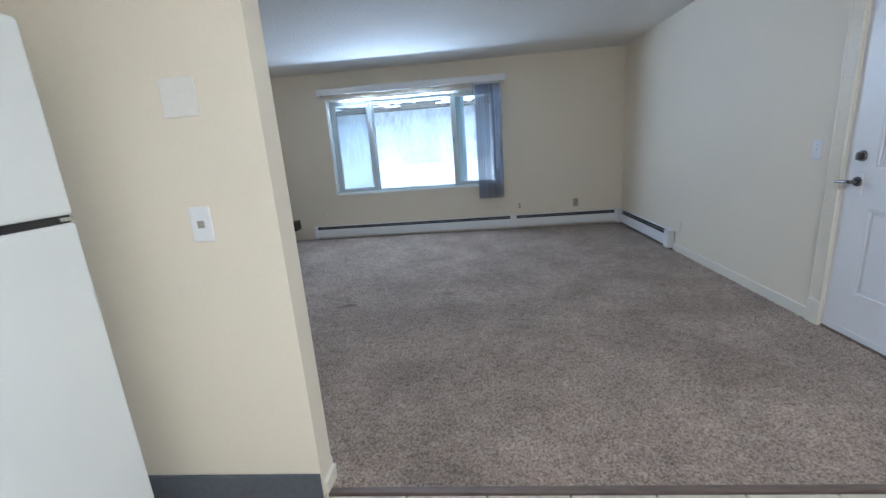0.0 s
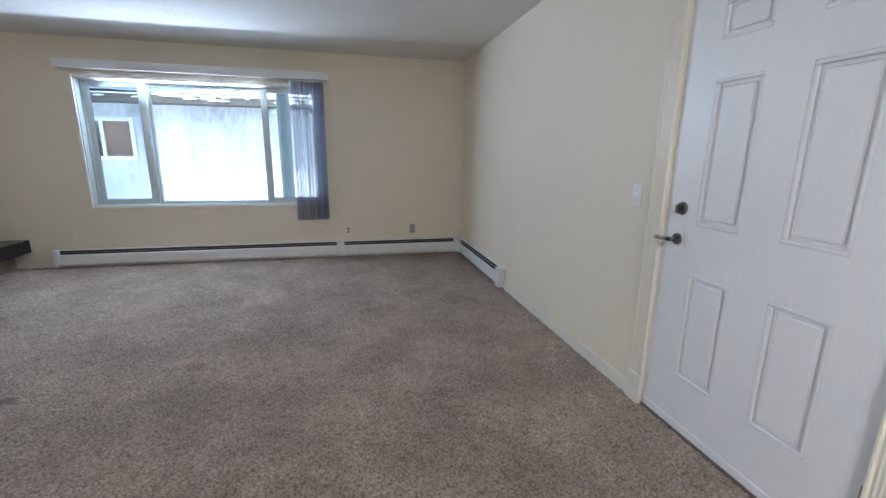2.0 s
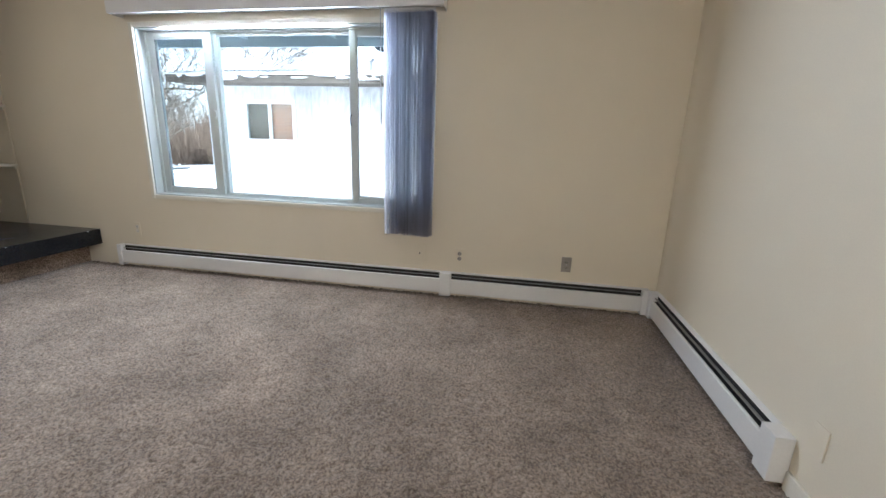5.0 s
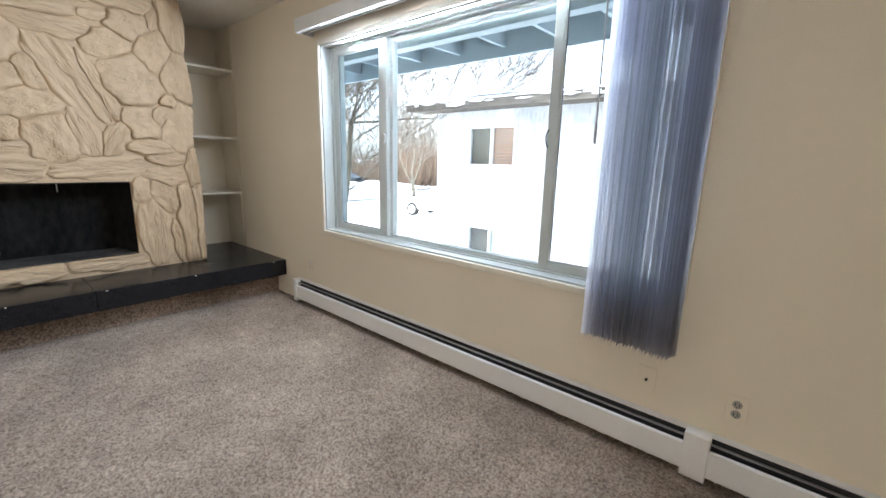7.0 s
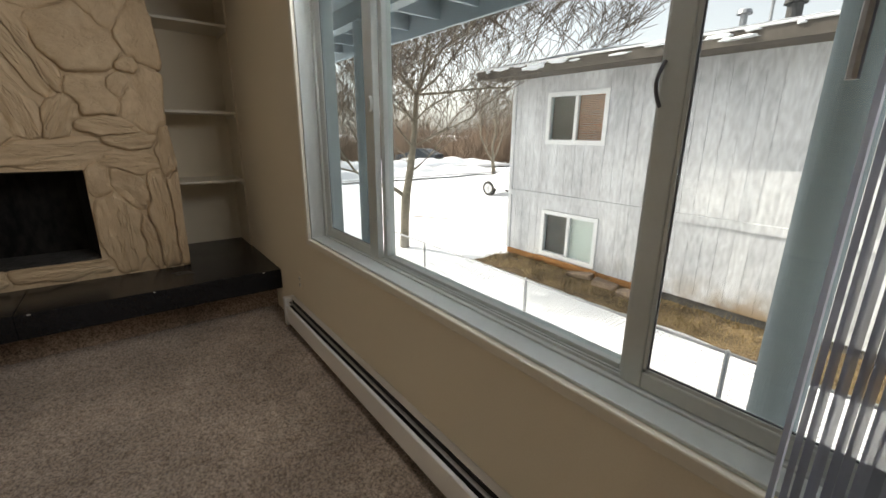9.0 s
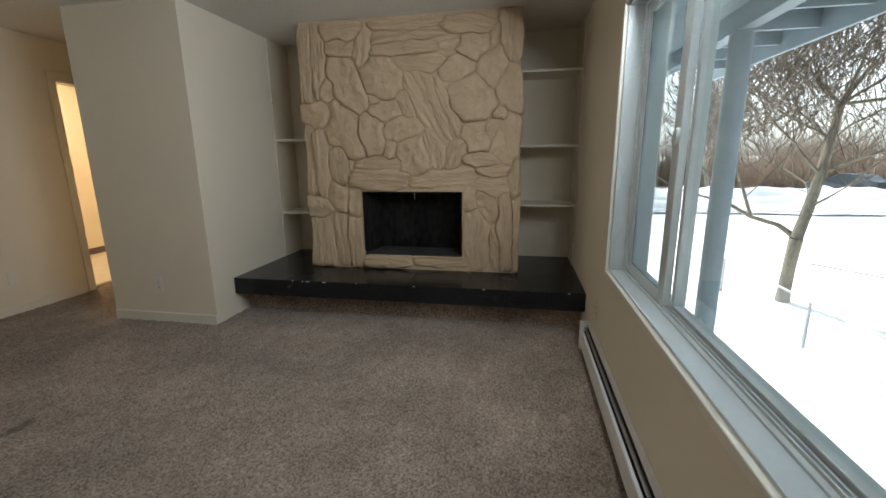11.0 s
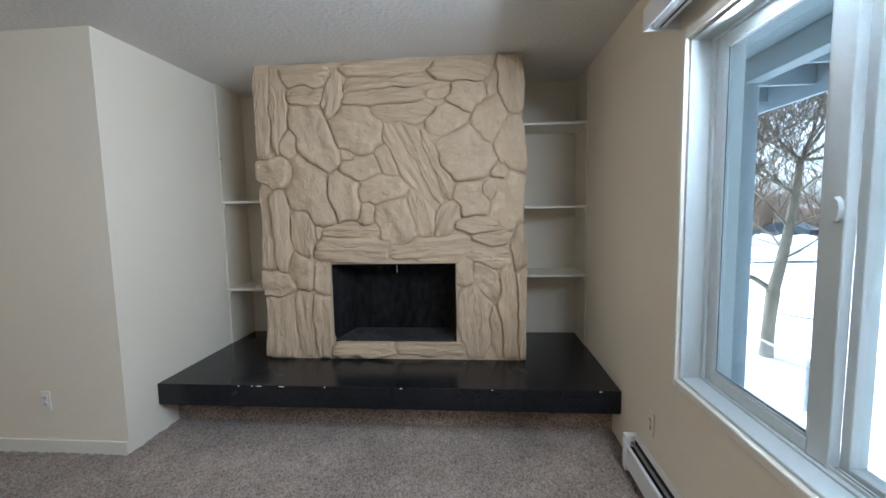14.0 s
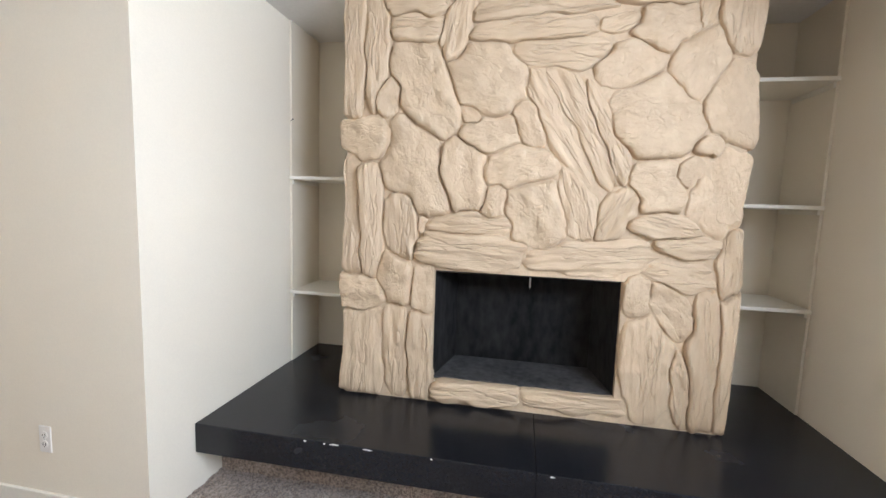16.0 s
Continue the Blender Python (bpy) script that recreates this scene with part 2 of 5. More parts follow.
BARK = mat("grey-brown bark", (0.22, 0.195, 0.15), 0.9, var=0.3, scale=8, fine=40, bump=0.8, depth=0.01, stretch=(1, 1, 0.3))
TWIG = mat("bare twigs", (0.17, 0.135, 0.105), 0.9, var=0.3, bump=0)
BRUSH = mat("winter brush", (0.17, 0.115, 0.08), 0.95, var=0.4, scale=0.4, fine=3, bump=0)
GALV = mat("galvanised steel", (0.42, 0.43, 0.44), 0.45, 0.7, var=0.12, bump=0.1)
RUBBER = mat("tyre rubber", (0.02, 0.02, 0.02), 0.8, var=0.2, bump=0.2)
CARW = mat("white car paint", (0.80, 0.80, 0.80), 0.2, var=0.01, bump=0)
CARD = mat("dark car paint", (0.03, 0.04, 0.05), 0.2, var=0.05, bump=0)
CARGLASS = mat("dark car glass", (0.02, 0.025, 0.03), 0.08, var=0.05, bump=0)
ROOFT = mat("roofing edge", (0.10, 0.10, 0.10), 0.9, var=0.2, bump=0.4)
PAPER = mat("chipped plaster", (0.75, 0.73, 0.68), 0.9, var=0.05, bump=0.2)


def glass_mat(name, tint, gloss=0.75):
    """Thin clear glass: light passes straight through, the gloss grows towards a grazing view."""
    m = bpy.data.materials.new(name)
    m.use_nodes = True
    N, L = m.node_tree.nodes, m.node_tree.links
    N.remove(N["Principled BSDF"])
    tr, gl, lw, pw, mx, mu, ad = (N.new(k) for k in ("ShaderNodeBsdfTransparent", "ShaderNodeBsdfGlossy", "ShaderNodeLayerWeight", "ShaderNodeMath", "ShaderNodeMixShader", "ShaderNodeMath", "ShaderNodeMath"))
    tr.inputs[0].default_value = (*tint, 1)
    gl.inputs["Roughness"].default_value = 0.01
    lw.inputs["Blend"].default_value = 0.5
    pw.operation, mu.operation, ad.operation = "POWER", "MULTIPLY", "ADD"
    pw.inputs[1].default_value = 5.0
    mu.inputs[1].default_value = gloss
    ad.inputs[1].default_value = 0.03
    L.new(lw.outputs["Facing"], pw.inputs[0])
    L.new(pw.outputs[0], mu.inputs[0])
    L.new(mu.outputs[0], ad.inputs[0])
    L.new(ad.outputs[0], mx.inputs[0])
    L.new(tr.outputs[0], mx.inputs[1])
    L.new(gl.outputs[0], mx.inputs[2])
    L.new(mx.outputs[0], N["Material Output"].inputs[0])
    return m


GLASS = glass_mat("window glass", (0.93, 0.975, 0.97))
GLASS_TEAL = glass_mat("screened teal window glass", (0.74, 0.80, 0.81))


def cloth_mat(name, base, glow, sheer):
    """Thin translucent vinyl: some light passes straight through, some is scattered through."""
    m = mat(name, base, 0.6, var=0.06, scale=8, fine=300, bump=0.15, depth=0.0006, stretch=(1, 1, 0.15))
    N, L = m.node_tree.nodes, m.node_tree.links
    tl, tp, m1, m2 = (N.new(k) for k in ("ShaderNodeBsdfTranslucent", "ShaderNodeBsdfTransparent", "ShaderNodeMixShader", "ShaderNodeMixShader"))
    # no two slats are quite alike
    oi, rg, mc = N.new("ShaderNodeObjectInfo"), N.new("ShaderNodeMapRange"), N.new("ShaderNodeMix")
    rg.inputs["To Min"].default_value, rg.inputs["To Max"].default_value = 0.72, 1.05
    mc.data_type, mc.blend_type = "RGBA", "MULTIPLY"
    mc.inputs["Factor"].default_value = 1
    mc.inputs["A"].default_value = (*glow, 1)
    L.new(oi.outputs["Random"], rg.inputs["Value"])
    L.new(rg.outputs[0], mc.inputs["B"])
    L.new(mc.outputs["Result"], tl.inputs[0])
    m1.inputs[0].default_value, m2.inputs[0].default_value = 0.74, sheer
    L.new(N["Principled BSDF"].outputs[0], m1.inputs[1])
    L.new(tl.outputs[0], m1.inputs[2])
    L.new(m1.outputs[0], m2.inputs[1])
    L.new(tp.outputs[0], m2.inputs[2])
    L.new(m2.outputs[0], N["Material Output"].inputs[0])
    return m


SLAT = cloth_mat("grey vertical blind vinyl", (0.055, 0.05, 0.055), (0.84, 0.86, 0.96), 0.18)


def lamp_mat(name, color, strength):
    m = bpy.data.materials.new(name)
    m.use_nodes = True
    b = m.node_tree.nodes["Principled BSDF"]
    b.inputs["Base Color"].default_value = (0.8, 0.8, 0.8, 1)
    b.inputs["Emission Color"].default_value = (*color, 1)
    b.inputs["Emission Strength"].default_value = strength
    return m


DOME = lamp_mat("lit warm lamp glass", (1.0, 0.74, 0.46), 42.0)
DOME_K = lamp_mat("lit kitchen lamp glass", (1.0, 0.90, 0.76), 21.5)
STRAW = mat("dead straw grass", (0.34, 0.25, 0.12), 0.9, var=0.3, scale=1.5, bump=0)


# ---- building helpers ----
def box(bm, x0, x1, y0, y1, z0, z1, bevel=0.0):
    geo = bmesh.ops.create_cube(bm, size=1, matrix=Matrix.Translation(((x0 + x1) / 2, (y0 + y1) / 2, (z0 + z1) / 2)) @ Matrix.Diagonal((abs(x1 - x0), abs(y1 - y0), abs(z1 - z0), 1)))
    if bevel:
        edges = {e for v in geo["verts"] for e in v.link_edges}
        bmesh.ops.bevel(bm, geom=list(edges), offset=bevel, segments=2, affect="EDGES", profile=0.5)
    return bm


def boxes(*rows, bevel=0.0):
    bm = bmesh.new()
    for r in rows:
        box(bm, *r, bevel=bevel)
    return bm


def cyl(bm, p, q, r0, r1=None, n=12):
    """A tapered round bar from p to q."""
    p, q = Vector(p), Vector(q)
    turn = (q - p).to_track_quat("Z", "Y").to_matrix().to_4x4()
    bmesh.ops.create_cone(bm, cap_ends=True, segments=n, radius1=r0, radius2=r0 if r1 is None else r1, depth=(q - p).length, matrix=Matrix.Translation((p + q) / 2) @ turn)
    return bm


def cyls(*rows, n=12):
    bm = bmesh.new()
    for r in rows:
        cyl(bm, *r, n=n)
    return bm


def mesh_of(name, bm, material, smooth=False):
    me = bpy.data.meshes.new(name)
    bm.to_mesh(me)
    bm.free()
    me.materials.append(material)
    if smooth:
        me.polygons.foreach_set("use_smooth", [True] * len(me.polygons))
    return me


def part(name, bm, material, parent, label="", smooth=False):
    ob = new(name, mesh_of(name, bm, material, smooth))
    ob.parent = parent
    if label:
        tagged(ob, label)
    return ob


def solid(name, bm, material, label, category, kind="", group="", smooth=False):
    return tagged(new(name, mesh_of(name, bm, material, smooth)), label, category, group, kind)


def thing(name, at, label, category, group="", kind=""):
    ob = new(name)
    ob.location = at
    ob.empty_display_size = 0.1
    return tagged(ob, label, category, group, kind)


# ---- the room ----
H = 2.42
W_X0, W_X1, W_Z0, W_Z1 = -4.225, -1.74, 0.678, 2.03       # the window's opening
D_Y0, D_Y1, D_Z = -4.60, -3.645, 2.05                     # the entry door's opening

solid("wall_window", boxes((-6.20, W_X0, 0, 0.20, -0.3, 2.60), (W_X1, 0.20, 0, 0.20, -0.3, 2.60), (W_X0, W_X1, 0, 0.20, -0.3, W_Z0), (W_X0, W_X1, 0, 0.20, W_Z1, 2.60)),
      WALL, "warm off-white painted wall around the big window", "wall", "structure")
solid("wall_east", boxes((0, 0.12, D_Y1, 0, -0.1, 2.55), (0, 0.12, -4.92, D_Y0, -0.1, 2.55), (0, 0.12, D_Y0, D_Y1, D_Z, 2.55)),
      WALL, "warm off-white painted wall with the entry door", "wall", "structure")
solid("wall_kitchen_north", boxes((0.12, 2.3, -4.92, -4.80, -0.1, 2.55)), WALL, "pale painted kitchen wall beyond the entry door", "wall", "structure")
solid("wall_partition", boxes((-5.27, -2.78, -4.96, -4.85, -0.1, 2.55), (-7.4, -6.06, -4.96, -4.85, -0.1, 2.55), (-6.06, -5.27, -4.96, -4.85, 2.06, 2.55)),
      WALL, "off-white wall between living room and kitchen", "wall", "structure")
solid("wall_closet_block", boxes((-6.05, -4.647, -3.86, -2.89, -0.1, 2.55)), WALL, "off-white painted closet block beside the fireplace", "wall", "structure")
solid("wall_fireplace", boxes((-6.20, -6.05, -3.86, 0, -0.1, 2.55)), WALL, "off-white painted wall behind the shelves", "wall", "structure")
solid("wall_hall_end", boxes((-7.4, -7.28, -4.85, -3.74, -0.1, 2.55), (-7.28, -6.20, -3.86, -3.74, -0.1, 2.55)), WALL, "off-white painted hallway wall", "wall", "structure")
solid("wall_bath", boxes((-7.4, -7.28, -6.7, -4.96, -0.1, 2.55), (-7.28, -4.9, -6.7, -6.58, -0.1, 2.55), (-4.9, -4.78, -6.7, -4.96, -0.1, 2.55)),
      WALL, "off-white painted walls of the lit side room", "wall", "structure")
solid("wall_kitchen_rest", boxes((-4.78, 2.3, -8.4, -8.28, -0.1, 2.55), (2.18, 2.3, -8.28, -4.92, -0.1, 2.55), (-4.78, -4.66, -8.28, -4.96, -0.1, 2.55)),
      WALL, "pale painted kitchen walls", "wall", "structure")
solid("ceiling", boxes((-7.4, 2.3, -8.4, 0, H, 2.50)), CEIL, "white ceiling with a knockdown plaster texture", "ceiling", "structure")
solid("floor", boxes((-7.4, 2.3, -8.4, 0.0, -0.30, -0.030)), GROUT, "subfloor under carpet and tiles", "floor", "structure")


def carpet():
    """A sheet of cut pile: a fine grid with uneven tufts."""
    x0, x1, y0, y1, s = -7.28, 0.0, -4.925, 0.0, 0.013
    nx, ny = int((x1 - x0) / s), int((y1 - y0) / s)
    rs = np.random.RandomState(4)
    X, Y = np.meshgrid(np.linspace(x0, x1, nx), np.linspace(y0, y1, ny))
    Z = rs.rand(ny, nx) * 0.013 - 0.010
    X = X + (rs.rand(ny, nx) - 0.5) * 0.008
    Y = Y + (rs.rand(ny, nx) - 0.5) * 0.008
    Y = Y.clip(y0, y1)
    wob = 0.0006 * np.sin(X * 3.1 + 1.7 * np.sin(Y * 2.3)) * np.sin(Y * 3.7)
    co = np.stack([X, Y, Z + wob - 0.0], -1).reshape(-1, 3)
    i = (np.arange(ny - 1)[:, None] * nx + np.arange(nx - 1)[None]).ravel()
    quads = np.stack([i, i + 1, i + nx + 1, i + nx], 1)
    me = bpy.data.meshes.new("carpet")
    me.vertices.add(len(co))
    me.vertices.foreach_set("co", co.ravel())
    me.loops.add(quads.size)
    me.loops.foreach_set("vertex_index", quads.ravel().astype(np.int32))
    me.polygons.add(len(quads))
    me.polygons.foreach_set("loop_start", np.arange(0, quads.size, 4, dtype=np.int32))
    me.update(calc_edges=True)
    me.materials.append(CARPET)
    return tagged(new("carpet", me), "worn taupe-brown cut-pile wall-to-wall carpet", "carpet", kind="structure")


carpet()
solid("transition_strip", boxes((-2.78, 0.0, -4.955, -4.925, -0.03, 0.004), bevel=0.003), STRIP, "narrow brown strip where carpet meets tile", "threshold", "structure")


def baseboard(name, x0, x1, y0, y1):
    solid(name, boxes((x0, x1, y0, y1, -0.01, 0.075), bevel=0.004), TRIM, "low cream-painted baseboard along the wall", "baseboard", "structure")


baseboard("baseboard", -0.014, 0, -3.555, -1.665)
baseboard("baseboard", -4.647, -4.633, -3.86, -2.89)
baseboard("baseboard", -5.20, -2.78, -4.85, -4.836)
baseboard("baseboard", -0.012, 0, -4.915, -4.712)
solid("cove_base", boxes((-3.9, -2.782, -4.972, -4.96, -0.03, 0.10), bevel=0.003), COVE, "dark vinyl cove base along the kitchen wall", "baseboard", "structure")
solid("cove_base", boxes((0.0, 2.18, -4.932, -4.92, -0.03, 0.10), bevel=0.003), COVE, "blue-grey vinyl cove base along the kitchen wall", "baseboard", "structure")
solid("corner_trim", boxes((-2.78, -2.762, -4.955, -4.855, -0.03, 0.055), bevel=0.004), TRIM, "short cream end cap of the wall", "trim", "structure")


# ---- the window ----
def window():
    w = thing("window_1", (-3.0, 0.1, W_Z0), "wide white vinyl window with two side sliders", "window", kind="structure")
    w.location = (0, 0, 0)
    x0, x1, z0, z1 = W_X0, W_X1, W_Z0, W_Z1
    c = 0.034
    # picture-frame casing on the wall
    part("casing", boxes((x0 - c, x0 + 0.002, -0.018, 0.0, z0 - c, z1 + c), bevel=0.005), TRIM, w)
    part("casing", boxes((x1 - 0.002, x1 + c, -0.018, 0.0, z0 - c, z1 + c), bevel=0.005), TRIM, w)
    part("casing", boxes((x0 + 0.002, x1 - 0.002, -0.018, 0.0, z1 - 0.002, z1 + c), bevel=0.005), TRIM, w)
    part("casing", boxes((x0 + 0.002, x1 - 0.002, -0.018, 0.0, z0 - c, z0 + 0.002), bevel=0.005), TRIM, w)
    # drywall return liner
    part("jamb", boxes((x0, x0 + 0.012, 0.001, 0.075, z0, z1)), VINYL, w)
    part("jamb", boxes((x1 - 0.012, x1, 0.001, 0.075, z0, z1)), VINYL, w)
    part("jamb", boxes((x0 + 0.012, x1 - 0.012, 0.001, 0.075, z1 - 0.012, z1)), VINYL, w)
    part("window_sill", boxes((x0 + 0.012, x1 - 0.012, 0.001, 0.075, z0, z0 + 0.012), bevel=0.003), VINYL, w)
    # main frame
    f = 0.035
    part("window_frame", boxes((x0, x0 + f, 0.075, 0.185, z0, z1), (x1 - f, x1, 0.075, 0.185, z0, z1), (x0 + f, x1 - f, 0.075, 0.185, z1 - 0.022, z1), (x0 + f, x1 - f, 0.075, 0.185, z0, z0 + 0.018), bevel=0.003), VINYL, w)
    # track ribs on the bottom rail
    for y in (0.090, 0.104):
        part("track", boxes((x0 + f, x1 - f, y, y + 0.005, z0 + 0.016, z0 + 0.028), bevel=0.001), VINYL, w)
    m1, m2 = -3.625, -2.380
    # fixed centre pane, set further out
    a, b = m1 + 0.02, m2 - 0.02
    part("centre_frame", boxes((a, a + 0.03, 0.119, 0.165, z0 + 0.018, z1 - 0.022), (b - 0.03, b, 0.119, 0.165, z0 + 0.018, z1 - 0.022), (a + 0.03, b - 0.03, 0.119, 0.165, z0 + 0.018, z0 + 0.036), (a + 0.03, b - 0.03, 0.119, 0.165, z1 - 0.042, z1 - 0.022), bevel=0.003), VINYL, w)
    p = part("pane", boxes((a + 0.025, b - 0.025, 0.138, 0.142, z0 + 0.033, z1 - 0.038)), GLASS, w, "clear pane of glass")
    p.visible_shadow = False
    # side sashes
    for s0, s1, lock in ((x0 + f, m1 + 0.027, 1), (m2 - 0.030, x1 - f, 0)):
        ql, qr = (0.05, 0.072) if lock else (0.05, 0.05)
        qb, za, zb = 0.042, z0 + 0.020, z1 - 0.020
        s = part("sash", boxes((s0, s0 + ql, 0.085, 0.116, za, zb), (s1 - qr, s1, 0.085, 0.116, za, zb), (s0 + ql, s1 - qr, 0.085, 0.116, za, za + qb), (s0 + ql, s1 - qr, 0.085, 0.116, zb - qb, zb), bevel=0.004), VINYL, w)
        bead, i0, i1, k0, k1 = 0.008, s0 + ql, s1 - qr, za + qb, zb - qb
        part("bead", boxes((i0, i0 + bead, 0.088, 0.104, k0, k1), (i1 - bead, i1, 0.088, 0.104, k0, k1), (i0, i1, 0.088, 0.104, k0, k0 + bead), (i0, i1, 0.088, 0.104, k1 - bead, k1)), VINYL, s)
        part("gasket", boxes((i0 + bead, i0 + bead + 0.003, 0.093, 0.0965, k0 + bead, k1 - bead), (i0 + bead, i1 - bead, 0.093, 0.0965, k0 + bead, k0 + bead + 0.003)), COVE, s, "dark glazing gasket")
        g = part("pane", boxes((i0 - 0.004, i1 + 0.004, 0.097, 0.101, k0 - 0.004, k1 + 0.004)), GLASS_TEAL if lock else GLASS, s, "pane of glass with a teal cast" if lock else "clear pane of glass")
        g.visible_shadow = False
        xs = s1 - 0.022 if lock else s0 + 0.022
        bm = bmesh.new()
        if lock:
            bmesh.ops.create_cone(bm, cap_ends=True, segments=20, radius1=0.034, radius2=0.030, depth=0.012, matrix=Matrix.Translation((xs, 0.079, 1.375)) @ Matrix.Rotation(radians(90), 4, "X") @ Matrix.Diagonal((0.6, 1, 1, 1)))
            part("sash_lock", bm, VINYL, s, "white half-round sash lock")
        else:
            pts = [(s0 + 0.006 - 0.005 * math.sin(k / 8 * math.pi), 0.084 - 0.016 * math.sin(k / 8 * math.pi), 1.312 + 0.085 * k / 8) for k in range(9)]
            for u, v in zip(pts, pts[1:]):
                cyl(bm, u, v, 0.0038, n=8)
            part("pull_handle", bm, COVE, s, "dark curved pull handle")
    return w


window()


# ---- entry door ----
def entry_door():
    d = tagged(new("door_1"), "closed white six-panel entry door with lever and deadbolt", "door", kind="structure")
    x_face = 0.006
    bm = boxes((x_face + 0.010, 0.05, D_Y0 + 0.006, D_Y1 - 0.006, 0.012, D_Z - 0.008))
    panels = [(y0, y1, z0, z1) for y0, y1 in ((-4.42, -4.205), (-4.04, -3.83)) for z0, z1 in ((0.265, 0.77), (0.985, 1.59), (1.735, 1.885))]
    # stiles and rails around the panels
    ys, zs = [D_Y0 + 0.006, -4.42, -4.205, -4.04, -3.83, D_Y1 - 0.006], [0.012, 0.265, 0.77, 0.985, 1.59, 1.735, 1.885, D_Z - 0.008]
    for i in (0, 2, 4):
        box(bm, x_face, x_face + 0.014, ys[i], ys[i + 1], zs[0], zs[7])
    for i in (1, 3):
        for k in (0, 2, 4, 6):
            box(bm, x_face, x_face + 0.014, ys[i], ys[i + 1], zs[k], zs[k + 1])
    leaf = part("leaf", bm, DOORP, d)
    for y0, y1, z0, z1 in panels:
        bm = bmesh.new()
        # raised moulding round the panel and the raised field
        for a in ((y0, y1, z0, z0 + 0.016), (y0, y1, z1 - 0.016, z1), (y0, y0 + 0.016, z0 + 0.016, z1 - 0.016), (y1 - 0.016, y1, z0 + 0.016, z1 - 0.016)):
            box(bm, x_face - 0.001, x_face + 0.012, *a, bevel=0.005)
        box(bm, x_face + 0.003, x_face + 0.012, y0 + 0.03, y1 - 0.03, z0 + 0.03, z1 - 0.03, bevel=0.009)
        part("door_panel", bm, DOORP, leaf)
    part("kick_sweep", boxes((x_face - 0.004, x_face, D_Y0 + 0.01, D_Y1 - 0.01, 0.012, 0.05), bevel=0.001), DOORP, d)
    # deadbolt and lever
    bm = cyls(((x_face, -3.745, 1.052), (x_face - 0.012, -3.745, 1.052), 0.031, 0.027), n=24)
    box(bm, x_face - 0.034, x_face - 0.01, -3.752, -3.738, 1.032, 1.072, bevel=0.003)
    part("deadbolt", bm, BRONZE, d, "dark steel deadbolt turn", smooth=False)
    part("escutcheon", boxes((x_face - 0.006, x_face, -3.775, -3.715, 0.84, 0.965), bevel=0.004), WHITE, d, "white backplate behind the lever")
    bm = cyls(((x_face - 0.004, -3.745, 0.912), (x_face - 0.014, -3.745, 0.912), 0.028, 0.025), ((x_face - 0.012, -3.745, 0.912), (x_face - 0.055, -3.745, 0.912), 0.011), ((x_face - 0.052, -3.74, 0.912), (x_face - 0.056, -3.66, 0.908), 0.010, 0.008), n=16)
    part("door_handle", bm, BRONZE, d, "dark steel lever handle")
    # hinges and the spring closer
    for z in (0.27, 1.05, 1.83):
        part("hinge", cyls(((-0.006, D_Y0 + 0.004, z - 0.05), (-0.006, D_Y0 + 0.004, z + 0.05), 0.008)), BRASS, d, "brass hinge knuckle")
    bm = cyls(((-0.022, -4.608, 1.60), (-0.022, -4.608, 1.70), 0.017), ((-0.022, -4.608, 1.595), (-0.022, -4.608, 1.602), 0.021), ((-0.022, -4.608, 1.698), (-0.022, -4.608, 1.706), 0.021))
    box(bm, -0.022, -0.004, -4.63, -4.60, 1.60, 1.70, bevel=0.002)
    part("closer_spring", bm, STEEL, d, "chromed spring door closer on the hinge")
    part("closer_arm", cyls(((-0.022, -4.60, 1.655), (-0.014, -4.50, 1.640), 0.004), ((-0.014, -4.50, 1.640), (-0.009, -4.40, 1.622), 0.009)), DARK, d, "black closer arm with a rubber roller")
    # fluted casing with plinth blocks
    for y0, y1 in ((-4.70, D_Y0), (D_Y1, -3.555)):
        bm = boxes((-0.014, 0.0, y0, y1, 0.155, 2.06))
        for k in range(7):
            u = y0 + (k + 0.5) * (y1 - y0) / 7
            cyl(bm, (-0.0118, u, 0.156), (-0.0118, u, 2.059), 0.0052, n=10)
        box(bm, -0.020, -0.001, y0 - 0.002, y0 + 0.008, 0.154, 2.061, bevel=0.002)
        box(bm, -0.020, -0.001, y1 - 0.008, y1 + 0.002, 0.154, 2.061, bevel=0.002)
        part("casing", bm, TRIM, d, "fluted cream door casing")
        part("plinth_block", boxes((-0.024, 0.0, y0 - 0.003, y1 + 0.003, -0.008, 0.155), bevel=0.003), TRIM, d)
    part("head_casing", boxes((-0.016, 0.0, -4.70, -3.555, 2.06, 2.14), (-0.026, 0.0, -4.71, -3.545, 2.135, 2.155), bevel=0.003), TRIM, d)
    part("door_frame", boxes((0.0, 0.12, D_Y0 - 0.001, D_Y0 + 0.005, 0, D_Z), (0.0, 0.12, D_Y1 - 0.005, D_Y1 + 0.001, 0, D_Z), (0.0, 0.12, D_Y0 + 0.005, D_Y1 - 0.005, D_Z - 0.006, D_Z + 0.001)), TRIM, d)
    part("threshold", boxes((-0.004, 0.12, D_Y0 + 0.005, D_Y1 - 0.005, -0.02, 0.010), bevel=0.002), STRIP, d)
    return d


entry_door()
solid("corridor_backing", boxes((0.13, 0.16, -4.79, -3.4, -0.1, 2.4)), WALL, "wall closing the corridor behind the entry door", "wall", "structure")


